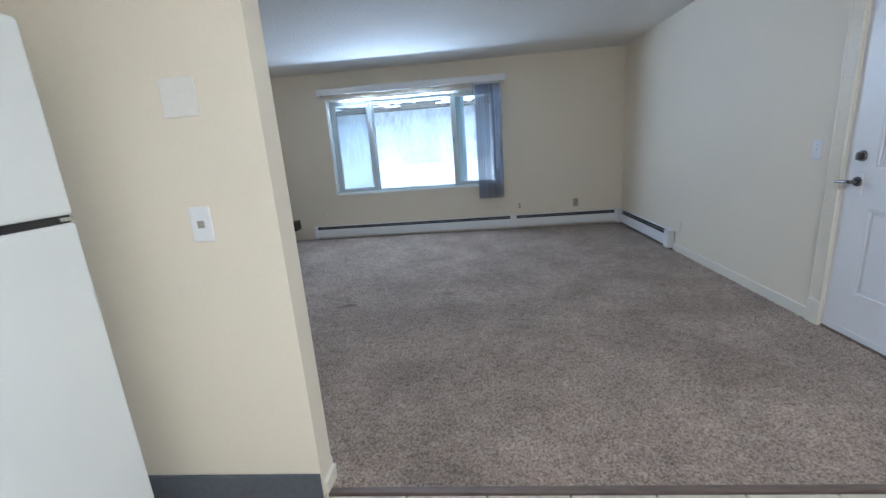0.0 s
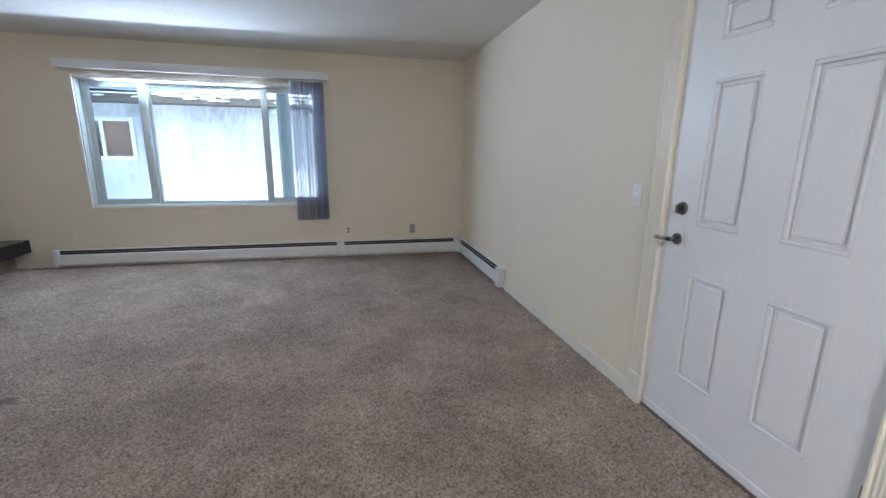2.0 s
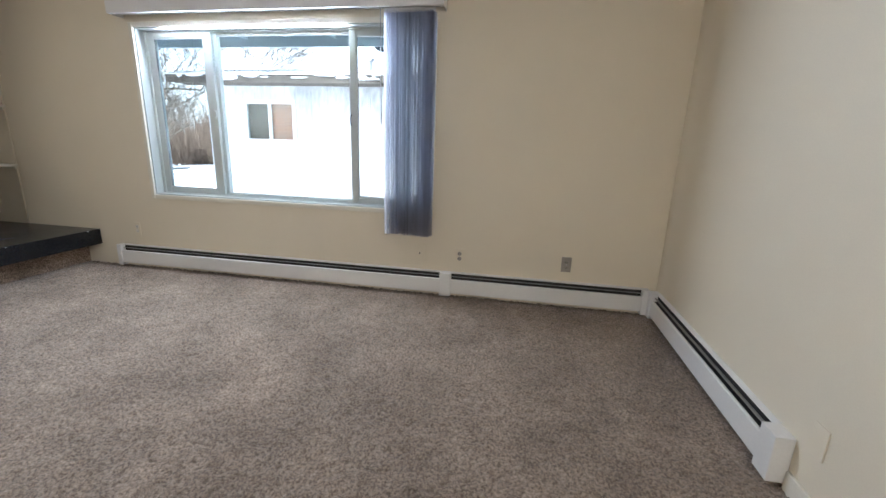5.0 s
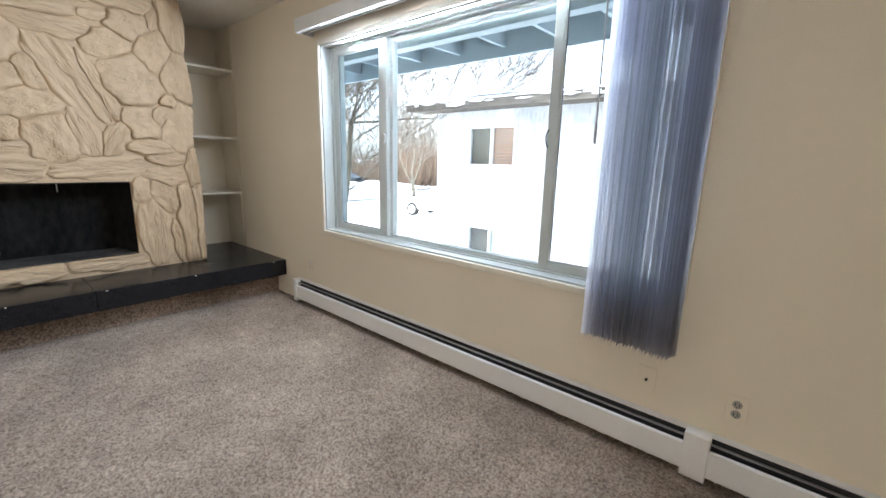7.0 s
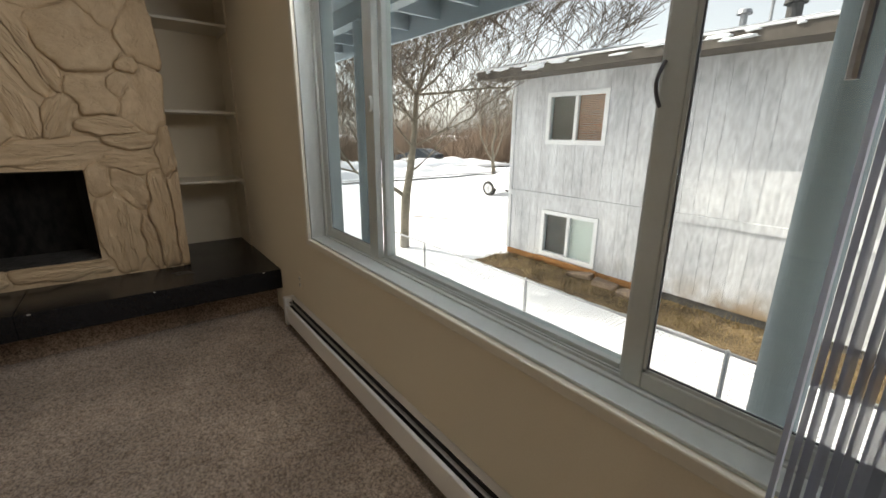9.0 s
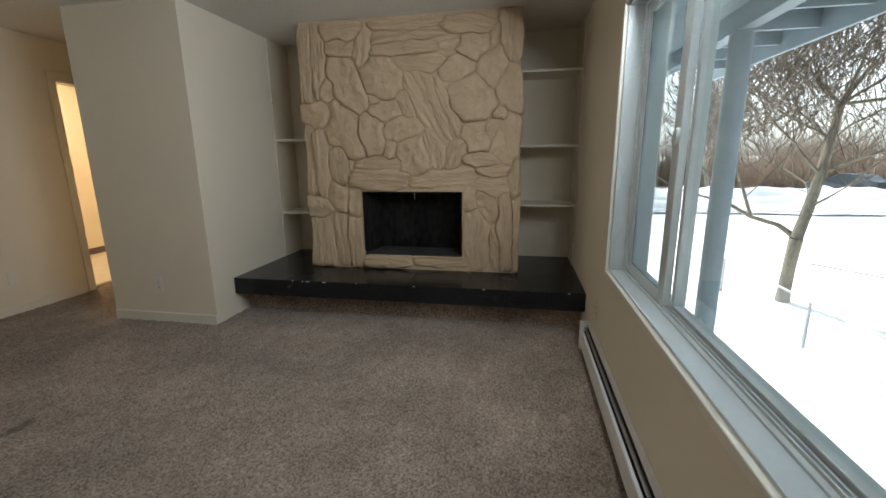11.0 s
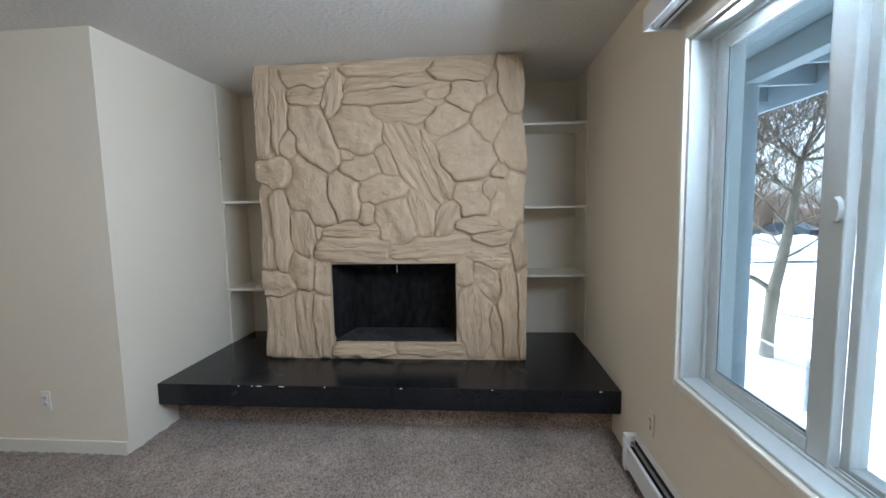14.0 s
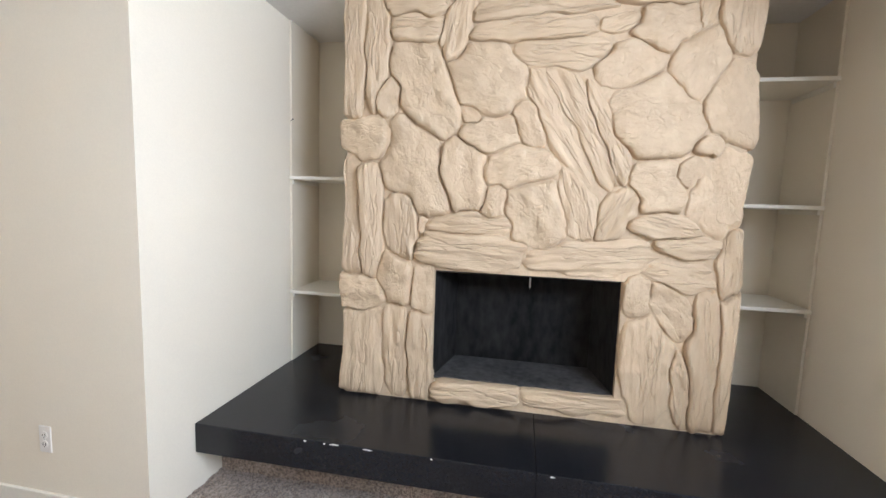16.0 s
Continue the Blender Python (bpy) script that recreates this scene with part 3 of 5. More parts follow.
# ---- baseboard heaters ----
def extrude(pts, x0, x1):
    """A closed (y, z) outline drawn out along x."""
    bm = bmesh.new()
    r0, r1 = ([bm.verts.new((x, y, z)) for y, z in pts] for x in (x0, x1))
    n = len(pts)
    for i in range(n):
        bm.faces.new((r0[i], r0[(i + 1) % n], r1[(i + 1) % n], r1[i]))
    bm.faces.new(r0[::-1])
    bm.faces.new(r1)
    bmesh.ops.recalc_face_normals(bm, faces=list(bm.faces))
    return bm


def heater(length, label, left_cap=0.0, right_cap=0.0):
    """Runs along +x from its origin, its back on the plane y = 0, facing -y."""
    h = thing("baseboard_heater", (0, 0, 0), label, "heater", "baseboard heaters")
    n = length
    part("back_plate", extrude(((-0.001, 0.02), (-0.006, 0.02), (-0.006, 0.196), (-0.026, 0.192), (-0.028, 0.196), (-0.006, 0.203), (-0.001, 0.203)), 0, n), WHITE, h)
    part("front_panel", extrude(((-0.050, 0.036), (-0.061, 0.036), (-0.064, 0.040), (-0.064, 0.148), (-0.060, 0.153), (-0.050, 0.153), (-0.050, 0.149), (-0.058, 0.147), (-0.058, 0.042), (-0.050, 0.040)), 0, n), WHITE, h)
    part("damper", boxes((0, n, -0.045, -0.030, 0.1705, 0.1735)), FIN, h, "metal damper blade in the slot")
    # dark boxes fill the casing; the slot's shade is put into their colour
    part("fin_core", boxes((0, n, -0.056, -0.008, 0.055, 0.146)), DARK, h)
    part("slot_shade_box", boxes((0, n, -0.022, -0.0065, 0.136, 0.191)), DARK, h)
    if left_cap:
        part("end_cap", boxes((-left_cap, 0.0, -0.070, -0.001, 0.012, 0.203), bevel=0.003), WHITE, h)
    if right_cap:
        part("end_cap", boxes((n, n + right_cap, -0.070, -0.001, 0.012, 0.203), bevel=0.003), WHITE, h)
    return h


hw = heater(2.985, "long white metal baseboard heater under the window", left_cap=0.045, right_cap=0.09)
hw.matrix_basis = pose(-4.615, 0, 0)
he = heater(1.43, "white metal baseboard heater beside the room corner", right_cap=0.05)
he.matrix_basis = pose(-1.54, 0, 0)
hs = heater(1.44, "short white metal baseboard heater on the door wall", left_cap=0.07, right_cap=0.095)
hs.matrix_basis = pose(0, -0.125, 0, 0, 0, -90)


# ---- fireplace ----
F_Y0, F_Y1, F_X = -2.395, -0.495, -5.375       # the stone front
O_Y0, O_Y1, O_Z0, O_Z1 = -1.89, -0.985, 0.445, 1.02
HEARTH = 0.322
STONES_TOP = ((-2.335, 2.11, 0.309, 0.062, 90), (-2.21, 2.12, 0.296, 0.063, 90), (-2.0, 2.33, 0.204, 0.072, 0), (-2.01, 2.2, 0.145, 0.062, 0), (-1.81, 2.21, 0.158, 0.068, 80), (-1.45, 2.36, 0.321, 0.053, 0), (-1.45, 2.27, 0.319, 0.048, 2), (-1.46, 2.17, 0.293, 0.054, 2), (-1.33, 2.06, 0.255, 0.064, -3), (-0.93, 2.32, 0.222, 0.067, -5), (-1.08, 2.19, 0.089, 0.038, 15), (-0.88, 2.16, 0.128, 0.1, 0), (-0.6, 2.23, 0.191, 0.089, -85), (-0.72, 2.23, 0.086, 0.035, 70), (-0.73, 2.01, 0.153, 0.107, 75), (-0.59, 1.83, 0.178, 0.104, -80))
STONES_FIELD = ((-1.03, 2.01, 0.14, 0.091, 10), (-0.91, 1.77, 0.184, 0.161, 0), (-0.67, 1.64, 0.064, 0.043, -30), (-1.97, 1.9, 0.249, 0.141, -62), (-2.15, 1.88, 0.111, 0.068, 80), (-1.65, 1.96, 0.191, 0.168, -20), (-1.73, 1.78, 0.062, 0.036, -50), (-1.64, 1.7, 0.153, 0.082, 8), (-1.45, 1.73, 0.113, 0.068, -65), (-1.32, 1.74, 0.304, 0.071, -58), (-1.2, 1.74, 0.327, 0.077, -60), (-1.1, 1.68, 0.242, 0.051, -66), (-2.0, 1.54, 0.285, 0.158, -68), (-1.77, 1.51, 0.18, 0.125, -75), (-1.5, 1.54, 0.174, 0.097, 12), (-1.6, 1.38, 0.09, 0.053, 75), (-1.4, 1.33, 0.173, 0.135, -60))
STONES_LINTEL = ((-1.21, 1.36, 0.169, 0.076, -74), (-1.04, 1.33, 0.158, 0.068, 62), (-0.87, 1.46, 0.126, 0.122, 0), (-0.73, 1.53, 0.087, 0.061, 40), (-0.61, 1.44, 0.199, 0.137, -85), (-0.81, 1.28, 0.158, 0.058, -10), (-2.25, 1.68, 0.136, 0.097, 0), (-2.34, 1.25, 0.312, 0.056, -88), (-2.24, 1.25, 0.29, 0.071, -88), (-2.06, 1.25, 0.179, 0.092, -88), (-1.72, 1.26, 0.231, 0.049, 0), (-1.96, 1.26, 0.058, 0.024, 90), (-1.74, 1.13, 0.293, 0.09, -3), (-1.13, 1.13, 0.321, 0.074, 4), (-0.71, 1.2, 0.148, 0.051, 5), (-0.73, 1.07, 0.163, 0.073, -5), (-0.53, 1.14, 0.169, 0.058, -90))
STONES_JAMB = ((-2.1, 0.96, 0.13, 0.095, -88), (-1.94, 0.91, 0.125, 0.076, -90), (-2.3, 0.88, 0.154, 0.09, 0), (-2.29, 0.55, 0.259, 0.133, -90), (-2.09, 0.59, 0.259, 0.062, -88), (-1.95, 0.59, 0.245, 0.076, -90), (-0.92, 0.95, 0.098, 0.063, -90), (-0.77, 0.89, 0.135, 0.085, -60), (-0.85, 0.62, 0.25, 0.113, -88), (-0.7, 0.52, 0.168, 0.041, -82), (-0.61, 0.66, 0.322, 0.068, -88), (-0.5, 0.67, 0.35, 0.068, -90), (-1.66, 0.4, 0.238, 0.058, 2), (-1.19, 0.41, 0.245, 0.058, -1))


def stonework():
    """Flat field stones of many shapes, each grown until it meets its neighbours at a joint."""
    fp = tagged(new("fireplace"), "cream-painted stone fireplace with a sooty open firebox", "fireplace")
    stones = STONES_TOP + STONES_FIELD + STONES_LINTEL + STONES_JAMB
    P = np.array(stones)
    A = np.radians(P[:, 4])
    C, S = np.cos(A), np.sin(A)
    rs = np.random.RandomState(11)

    def reach(y, z):
        # the joints wander
        w = Vector((y, z, 0.0))
        y += 0.022 * noise.noise(w * 9) + 0.008 * noise.noise(w * 31)
        z += 0.022 * noise.noise(w * 9 + Vector((7, 3, 0))) + 0.008 * noise.noise(w * 31 + Vector((5, 1, 0)))
        dy, dz = y - P[:, 0], z - P[:, 1]
        u, v = dy * C + dz * S, -dy * S + dz * C
        return np.hypot(u / P[:, 2], v / P[:, 3])

    def inside(y, z, wob):
        if not (F_Y0 + wob < y < F_Y1 - wob and HEARTH < z < H - 0.004):
            return False
        return not (O_Y0 < y < O_Y1 and O_Z0 < z < O_Z1)

    # core of the chimney breast, with the firebox left open
    x_core = F_X + 0.001
    for block in ((-6.05, x_core, F_Y0 + 0.025, O_Y0, HEARTH, H), (-6.05, x_core, O_Y1, F_Y1 - 0.025, HEARTH, H),
                  (-6.05, x_core, O_Y0, O_Y1, O_Z1, H), (-6.05, x_core, O_Y0, O_Y1, HEARTH, O_Z0 - 0.01)):
        part("chimney_core", boxes(block), MORTAR, fp)
    for k, (cy, cz, a, b, ang) in enumerate(stones):
        n = 84
        c, s = C[k], S[k]
        ring = []
        for i in range(n):
            t = 2 * math.pi * i / n
            # rays spaced evenly on the stretched stone
            dv = np.array([a * math.cos(t) * c - b * math.sin(t) * s, a * math.cos(t) * s + b * math.sin(t) * c])
            lo, hi = 0.0, 2.2
            for _ in range(16):
                mid = (lo + hi) / 2
                y, z = cy + dv[0] * mid, cz + dv[1] * mid
                q = reach(y, z)
                if inside(y, z, 0.012 * math.sin(9 * z + 2)) and q[k] <= min(q.min() + 1e-9, 1.24):
                    lo = mid
                else:
                    hi = mid
            ring.append(dv * lo)
        ring = np.array(ring)
        ring = 0.25 * np.roll(ring, 1, 0) + 0.5 * ring + 0.25 * np.roll(ring, -1, 0)
        length = np.linalg.norm(ring, axis=1, keepdims=True).clip(1e-6)
        ring = ring * (1 - 0.0012 / length).clip(0.3)
        proud = 0.030 + 0.028 * rs.rand()
        seed = Vector((k * 3.1, k * 1.7, 0))
        # local frame: X along the grain, Y across, Z out of the wall
        u, v = ring[:, 0] * c + ring[:, 1] * s, -ring[:, 0] * s + ring[:, 1] * c
        bm = bmesh.new()
        levels = ((1.0, -0.03), (1.0, 0.0), (0.992, 0.45 * proud), (0.972, 0.74 * proud), (0.93, 0.92 * proud), (0.84, 1.0 * proud), (0.70, 1.05 * proud), (0.55, 1.08 * proud), (0.38, 1.10 * proud), (0.2, 1.10 * proud))
        rows = []
        tilt = (rs.rand() - 0.5) * 0.14, (rs.rand() - 0.5) * 0.26
        for f, zz in levels:
            row = []
            for i in range(n):
                x, y = u[i] * f, v[i] * f
                h = zz
                if zz > 0:
                    g = noise.noise(Vector((x * 5, y * (34 if a > 1.9 * b else 9), 0)) + seed) * 0.8 + noise.noise(Vector((x * 16, y * 16, 3)) + seed) * 0.5
                    h += g * (0.016 if a > 1.9 * b else 0.024) * min(1, (1 - f) * 8 + 0.35) + (x * tilt[0] + y * tilt[1]) * min(1.0, 0.2 + (1 - f) * 6)
                jog = 1 + 0.045 * noise.noise(Vector((u[i] * 40, v[i] * 40, f * 3)) + seed)
                row.append(bm.verts.new((x * jog, y * jog, h)))
            rows.append(row)
        for r0, r1 in zip(rows, rows[1:]):
            for i in range(n):
                bm.faces.new((r0[i], r0[(i + 1) % n], r1[(i + 1) % n], r1[i]))
        top = bm.verts.new((0, 0, 1.10 * proud + 0.003 * rs.randn()))
        for i in range(n):
            bm.faces.new((rows[-1][i], rows[-1][(i + 1) % n], top))
        ob = part("stone", bm, STONE if a > 1.9 * b else STONE_ROUND, fp, smooth=True)
        # columns: grain, across, outwards (+x in the world)
        m = Matrix(((0, 0, 1, F_X - 0.022), (c, -s, 0, cy), (s, c, 0, cz), (0, 0, 0, 1)))
        ob.matrix_basis = m
    # firebox
    xb, xf = -5.74, F_X - 0.028
    bm = bmesh.new()
    inn = 0.07
    v = [bm.verts.new(p) for p in ((xf, O_Y0, O_Z0), (xf, O_Y1, O_Z0), (xf, O_Y1, O_Z1), (xf, O_Y0, O_Z1), (xb, O_Y0 + inn, O_Z0), (xb, O_Y1 - inn, O_Z0), (xb + 0.03, O_Y1 - inn, O_Z1 + 0.25), (xb + 0.03, O_Y0 + inn, O_Z1 + 0.25))]
    for f in ((0, 1, 5, 4), (1, 2, 6, 5), (3, 0, 4, 7), (4, 5, 6, 7)):
        bm.faces.new([v[i] for i in f])
    bmesh.ops.solidify(bm, geom=list(bm.faces), thickness=-0.01)
    part("firebox", bm, SOOT, fp, "soot-blackened firebox lining")
    part("firebox_floor", boxes((xb, xf, O_Y0 + 0.002, O_Y1 - 0.002, O_Z0 - 0.006, O_Z0 + 0.006), bevel=0.002), ASH, fp, "ash-grey firebox floor")
    part("smoke_shelf", boxes((xb, xf - 0.02, O_Y0, O_Y1, O_Z1 + 0.20, O_Z1 + 0.24)), SOOT, fp)
    part("lintel_bar", boxes((xf - 0.03, xf, O_Y0, O_Y1, O_Z1 - 0.012, O_Z1 + 0.004)), DARK, fp, "black steel lintel bar")
    part("damper_chain", cyls(((xf - 0.01, -1.41, O_Z1 - 0.07), (xf - 0.01, -1.41, O_Z1 - 0.01), 0.004), n=6), STEEL, fp, "short metal damper pull")
    return fp


stonework()


def hearth():
    h = tagged(new("hearth"), "glossy black-painted raised hearth slab with chipped edge", "hearth")
    for y0, y1 in ((-2.888, -1.361), (-1.3595, -0.002)):
        part("slab", boxes((-6.05, -4.887, y0, y1, 0.182, HEARTH), bevel=0.004), BLACK, h)
    rs = random.Random(5)
    for y, w in ((-2.205, 0.022), (-2.055, 0.022), (-2.34, 0.008), (-1.30, 0.012), (-0.75, 0.007), (-2.25, 0.006), (-1.78, 0.006), (-0.12, 0.01)):
        bm = bmesh.new()
        ring = [(w * math.cos(k * 0.9) * rs.uniform(0.7, 1.2), 0.0032 * math.sin(k * 0.9) * rs.uniform(0.5, 1.4)) for k in range(7)]
        bmesh.ops.contextual_create(bm, geom=[bm.verts.new((-4.8855, y + a, HEARTH - 0.005 + b)) for a, b in ring])
        bmesh.ops.solidify(bm, geom=list(bm.faces), thickness=0.0015)
        part("chip", bm, PAPER, h, "white chip in the paint")
    return h


hearth()
solid("hearth_riser", boxes((-5.40, -5.055, -2.888, -0.001, -0.02, 0.184)), CARPET, "carpet-covered riser under the hearth slab", "riser", "structure")


def shelf(y0, y1, z, label):
    s = thing("wall_shelf", (0, 0, 0), label, "shelf", "niche shelves")
    part("board", boxes((-6.05, -5.668, y0, y1, z - 0.020, z), bevel=0.003), TRIM, s)
    part("cleat", boxes((-6.02, -5.70, y0, y0 + 0.012, z - 0.045, z - 0.021)), TRIM, s)
    part("cleat", boxes((-6.02, -5.70, y1 - 0.012, y1, z - 0.045, z - 0.021)), TRIM, s)


for z in (2.022, 1.408, 0.886):
    shelf(F_Y1 - 0.022, -0.014, z, "thin cream painted shelf between fireplace and window wall")
for z in (1.498, 0.789):
    shelf(-2.876, F_Y0 + 0.022, z, "thin cream painted shelf between fireplace and closet wall")
solid("niche_lining", boxes((-6.05, -5.70, -0.014, 0.0, HEARTH, H), bevel=0.002), WALL, "painted lining board of the shelf niche", "panel", "structure")
solid("niche_lining", boxes((-6.05, -5.70, -2.89, -2.876, HEARTH, H), bevel=0.002), WALL, "painted lining board of the shelf niche", "panel", "structure")


# ---- vertical blinds ----
def blinds():
    b = tagged(new("vertical_blinds"), "grey translucent vertical blinds drawn open to one side", "blinds")
    x0, x1 = -4.31, -1.645
    part("valance", boxes((x0, x1, -0.145, -0.137, 2.095, 2.185), (x0, x0 + 0.008, -0.137, 0.0, 2.095, 2.185), (x1 - 0.008, x1, -0.137, 0.0, 2.095, 2.185), (x0 + 0.008, x1 - 0.008, -0.137, 0.0, 2.175, 2.183), bevel=0.002), WHITE, b, "cream valance board")
    part("head_rail", boxes((x0 + 0.02, x1 - 0.02, -0.112, -0.068, 2.10, 2.15), bevel=0.003), WHITE, b)
    part("rail_slot", boxes((x0 + 0.03, x1 - 0.03, -0.094, -0.086, 2.0985, 2.1005)), DARK, b)
    rs = random.Random(3)
    n = 28
    for k in range(n):
        x = -2.072 + 0.362 * (k + 0.5) / n + rs.uniform(-0.002, 0.002)
        turn = radians(96 - 18 * (k / 27) ** 2 + rs.uniform(-3.5, 3.5))
        half, z0 = 0.0445, 0.492 + rs.uniform(-0.002, 0.002)
        bm = bmesh.new()
        cols = []
        for j in range(7):
            s = (j / 6 - 0.5) * 2
            off = 0.008 * (1 - s * s)
            px, py = s * half * math.cos(turn) - off * math.sin(turn), s * half * math.sin(turn) + off * math.cos(turn)
            cols.append((bm.verts.new((x + px, -0.09 + py, z0)), bm.verts.new((x + px, -0.09 + py, 2.075))))
        for c0, c1 in zip(cols, cols[1:]):
            bm.faces.new((c0[0], c1[0], c1[1], c0[1]))
        slat = part("slat", bm, SLAT, b, smooth=False)
        part("hanger", boxes((x - 0.008, x + 0.008, -0.092, -0.088, 2.07, 2.102)), WHITE, slat)
    part("wand", cyls(((-2.095, -0.112, 2.10), (-2.093, -0.112, 1.40), 0.0035), ((-2.093, -0.112, 1.40), (-2.093, -0.112, 1.32), 0.0065), n=8), GALV, b, "thin grey tilt wand")


blinds()


# ---- wall plates ----
def plate(name, label, category, face, w=0.072, h=0.116, pieces="duplex", body=PLATE, group="wall plates", socket=TAUPE):
    """Faces -y at its own origin; face is its pose on the wall."""
    p = thing(name, (0, 0, 0), label, category, group)
    part("cover", boxes((-w / 2, w / 2, -0.006, -0.0005, -h / 2, h / 2), bevel=0.002), body, p)
    if pieces == "duplex":
        for dz in (-0.02, 0.02):
            bm = bmesh.new()
            bmesh.ops.create_cone(bm, cap_ends=True, segments=20, radius1=0.0165, radius2=0.0155, depth=0.003, matrix=Matrix.Translation((0, -0.0072, dz)) @ Matrix.Rotation(radians(90), 4, "X"))
            s = part("socket", bm, socket, p)
            part("slot", boxes((-0.008, -0.005, -0.0095, -0.0085, dz - 0.005, dz + 0.006), (0.005, 0.008, -0.0095, -0.0085, dz - 0.005, dz + 0.006), (-0.002, 0.002, -0.0095, -0.0085, dz - 0.012, dz - 0.008)), DARK, s)
        part("screw", cyls(((0, -0.006, 0), (0, -0.0075, 0), 0.003), n=8), STEEL, p)
    elif pieces == "toggle":
        part("toggle", boxes((-0.006, 0.006, -0.018, -0.005, -0.004, 0.014), bevel=0.002), body, p)
        for dz in (-0.03, 0.03):
            part("screw", cyls(((0, -0.006, dz), (0, -0.0075, dz), 0.003), n=8), STEEL, p)
    elif pieces == "coax":
        part("connector", cyls(((0, -0.005, 0), (0, -0.016, 0), 0.0055), n=10), DARK, p, "dark threaded connector")
    elif pieces == "jack":
        part("jack_insert", boxes((-0.012, 0.012, -0.0085, -0.005, -0.012, 0.012), bevel=0.001), TAUPE, p)
    p.matrix_basis = face
    return p


plate("wall_outlet", "brown duplex outlet plate above the heater", "outlet", pose(-0.663, 0, 0.335), body=TAUPE)
plate("wall_outlet", "wall-coloured duplex outlet with brown sockets above the heater", "outlet", pose(-1.484, 0, 0.335), body=WALL)
plate("cable_plate", "wall-coloured cable plate with a dark connector", "wall plate", pose(-1.807, 0, 0.337), pieces="coax", body=WALL)
plate("wall_outlet", "ivory duplex outlet beside the hearth", "outlet", pose(-4.47, 0, 0.352), w=0.06, body=WALL, socket=PLATE)
plate("light_switch", "white light switch beside the entry door", "switch", pose(0, -3.439, 1.083, 0, 0, -90), pieces="toggle", body=WHITE)
plate("blank_plate", "painted-over blank plate low on the door wall", "wall plate", pose(0, -1.752, 0.27, 0, 0, -90), pieces="", body=WALL)
plate("wall_outlet", "ivory duplex outlet on the closet block", "outlet", pose(-4.647, -3.393, 0.315, 0, 0, 90), w=0.06, socket=PLATE)
plate("wall_outlet", "ivory outlet with brown sockets on the hall wall", "outlet", pose(-4.227, -4.85, 0.30, 0, 0, 180))
plate("blank_plate", "ivory blank plate on the hall wall", "wall plate", pose(-4.608, -4.85, 0.315, 0, 0, 180), pieces="")
plate("light_switch", "cream double switch plate on the kitchen wall", "switch", pose(-3.025, -4.96, 1.475), w=0.115, pieces="", body=PLATE)
plate("phone_jack", "white phone jack plate on the kitchen wall", "wall plate", pose(-3.038, -4.96, 1.08), pieces="jack", body=WHITE)


solid("nail", cyls(((-5.694, -2.877, 1.832), (-5.688, -2.862, 1.840), 0.0022), ((-5.688, -2.862, 1.840), (-5.688, -2.860, 1.841), 0.0045), n=10), DARK, "dark steel nail in the niche edge board", "nail")


def thermostat():
    t = thing("thermostat", (0, 0, 0), "small white thermostat with a grey dial window", "thermostat")
    part("body", boxes((-0.058, 0.058, -0.028, 0.0, -0.042, 0.042), bevel=0.005), WHITE, t)
    part("display", boxes((-0.03, 0.03, -0.030, -0.027, -0.005, 0.022), bevel=0.001), GALV, t, "grey dial window")
    part("lever", boxes((-0.006, 0.006, -0.036, -0.028, 0.026, 0.036), bevel=0.001), STEEL, t)
    t.matrix_basis = pose(-4.213, -4.85, 1.474, 0, 0, 180)


thermostat()


# ---- hall doorway and the lit side room ----
def hall_doorway():
    d = tagged(new("door_2"), "cream cased doorway into a warmly lit side room", "doorway", kind="structure")
    part("casing", boxes((-5.285, -5.215, -4.85, -4.832, 0, 2.13), bevel=0.004), TRIM, d)
    part("casing", boxes((-6.115, -6.045, -4.85, -4.832, 0, 2.13), bevel=0.004), TRIM, d)
    part("casing", boxes((-6.045, -5.285, -4.85, -4.832, 2.055, 2.13), bevel=0.004), TRIM, d)
    part("jamb", boxes((-5.285, -5.27, -4.96, -4.85, -0.02, 2.06), (-6.06, -6.045, -4.96, -4.85, -0.02, 2.06), (-6.045, -5.285, -4.96, -4.85, 2.045, 2.06)), TRIM, d)
    part("threshold", boxes((-6.045, -5.285, -4.98, -4.90, -0.03, 0.006), bevel=0.003), STRIP, d)


hall_doorway()
solid("side_room_floor", boxes((-7.28, -4.9, -6.58, -4.96, -0.03, -0.006)), TILE, "pale vinyl floor of the side room", "floor", "structure")
solid("side_room_base", boxes((-7.28, -4.9, -6.58, -6.565, -0.006, 0.08)), STRIP, "dark baseboard of the side room", "baseboard", "structure")


def ceiling_lamp(at, radius, label, material):
    l = thing("ceiling_lamp", (0, 0, 0), label, "lamp", "ceiling lamps")
    bm = bmesh.new()
    bmesh.ops.create_cone(bm, cap_ends=True, segments=32, radius1=radius * 1.06, radius2=radius * 1.06, depth=0.03, matrix=Matrix.Translation((0, 0, -0.015)))
    part("base", bm, WHITE, l)
    bm = bmesh.new()
    bmesh.ops.create_uvsphere(bm, u_segments=32, v_segments=16, radius=radius)
    bmesh.ops.bisect_plane(bm, geom=list(bm.verts) + list(bm.edges) + list(bm.faces), plane_co=(0, 0, 0), plane_no=(0, 0, 1), clear_outer=True)
    bmesh.ops.transform(bm, matrix=Matrix.Translation((0, 0, -0.03)) @ Matrix.Diagonal((1, 1, 0.45, 1)), verts=bm.verts)
    part("glass_dome", bm, material, l, "lit opal glass dome", smooth=True)
    l.matrix_basis = pose(*at)


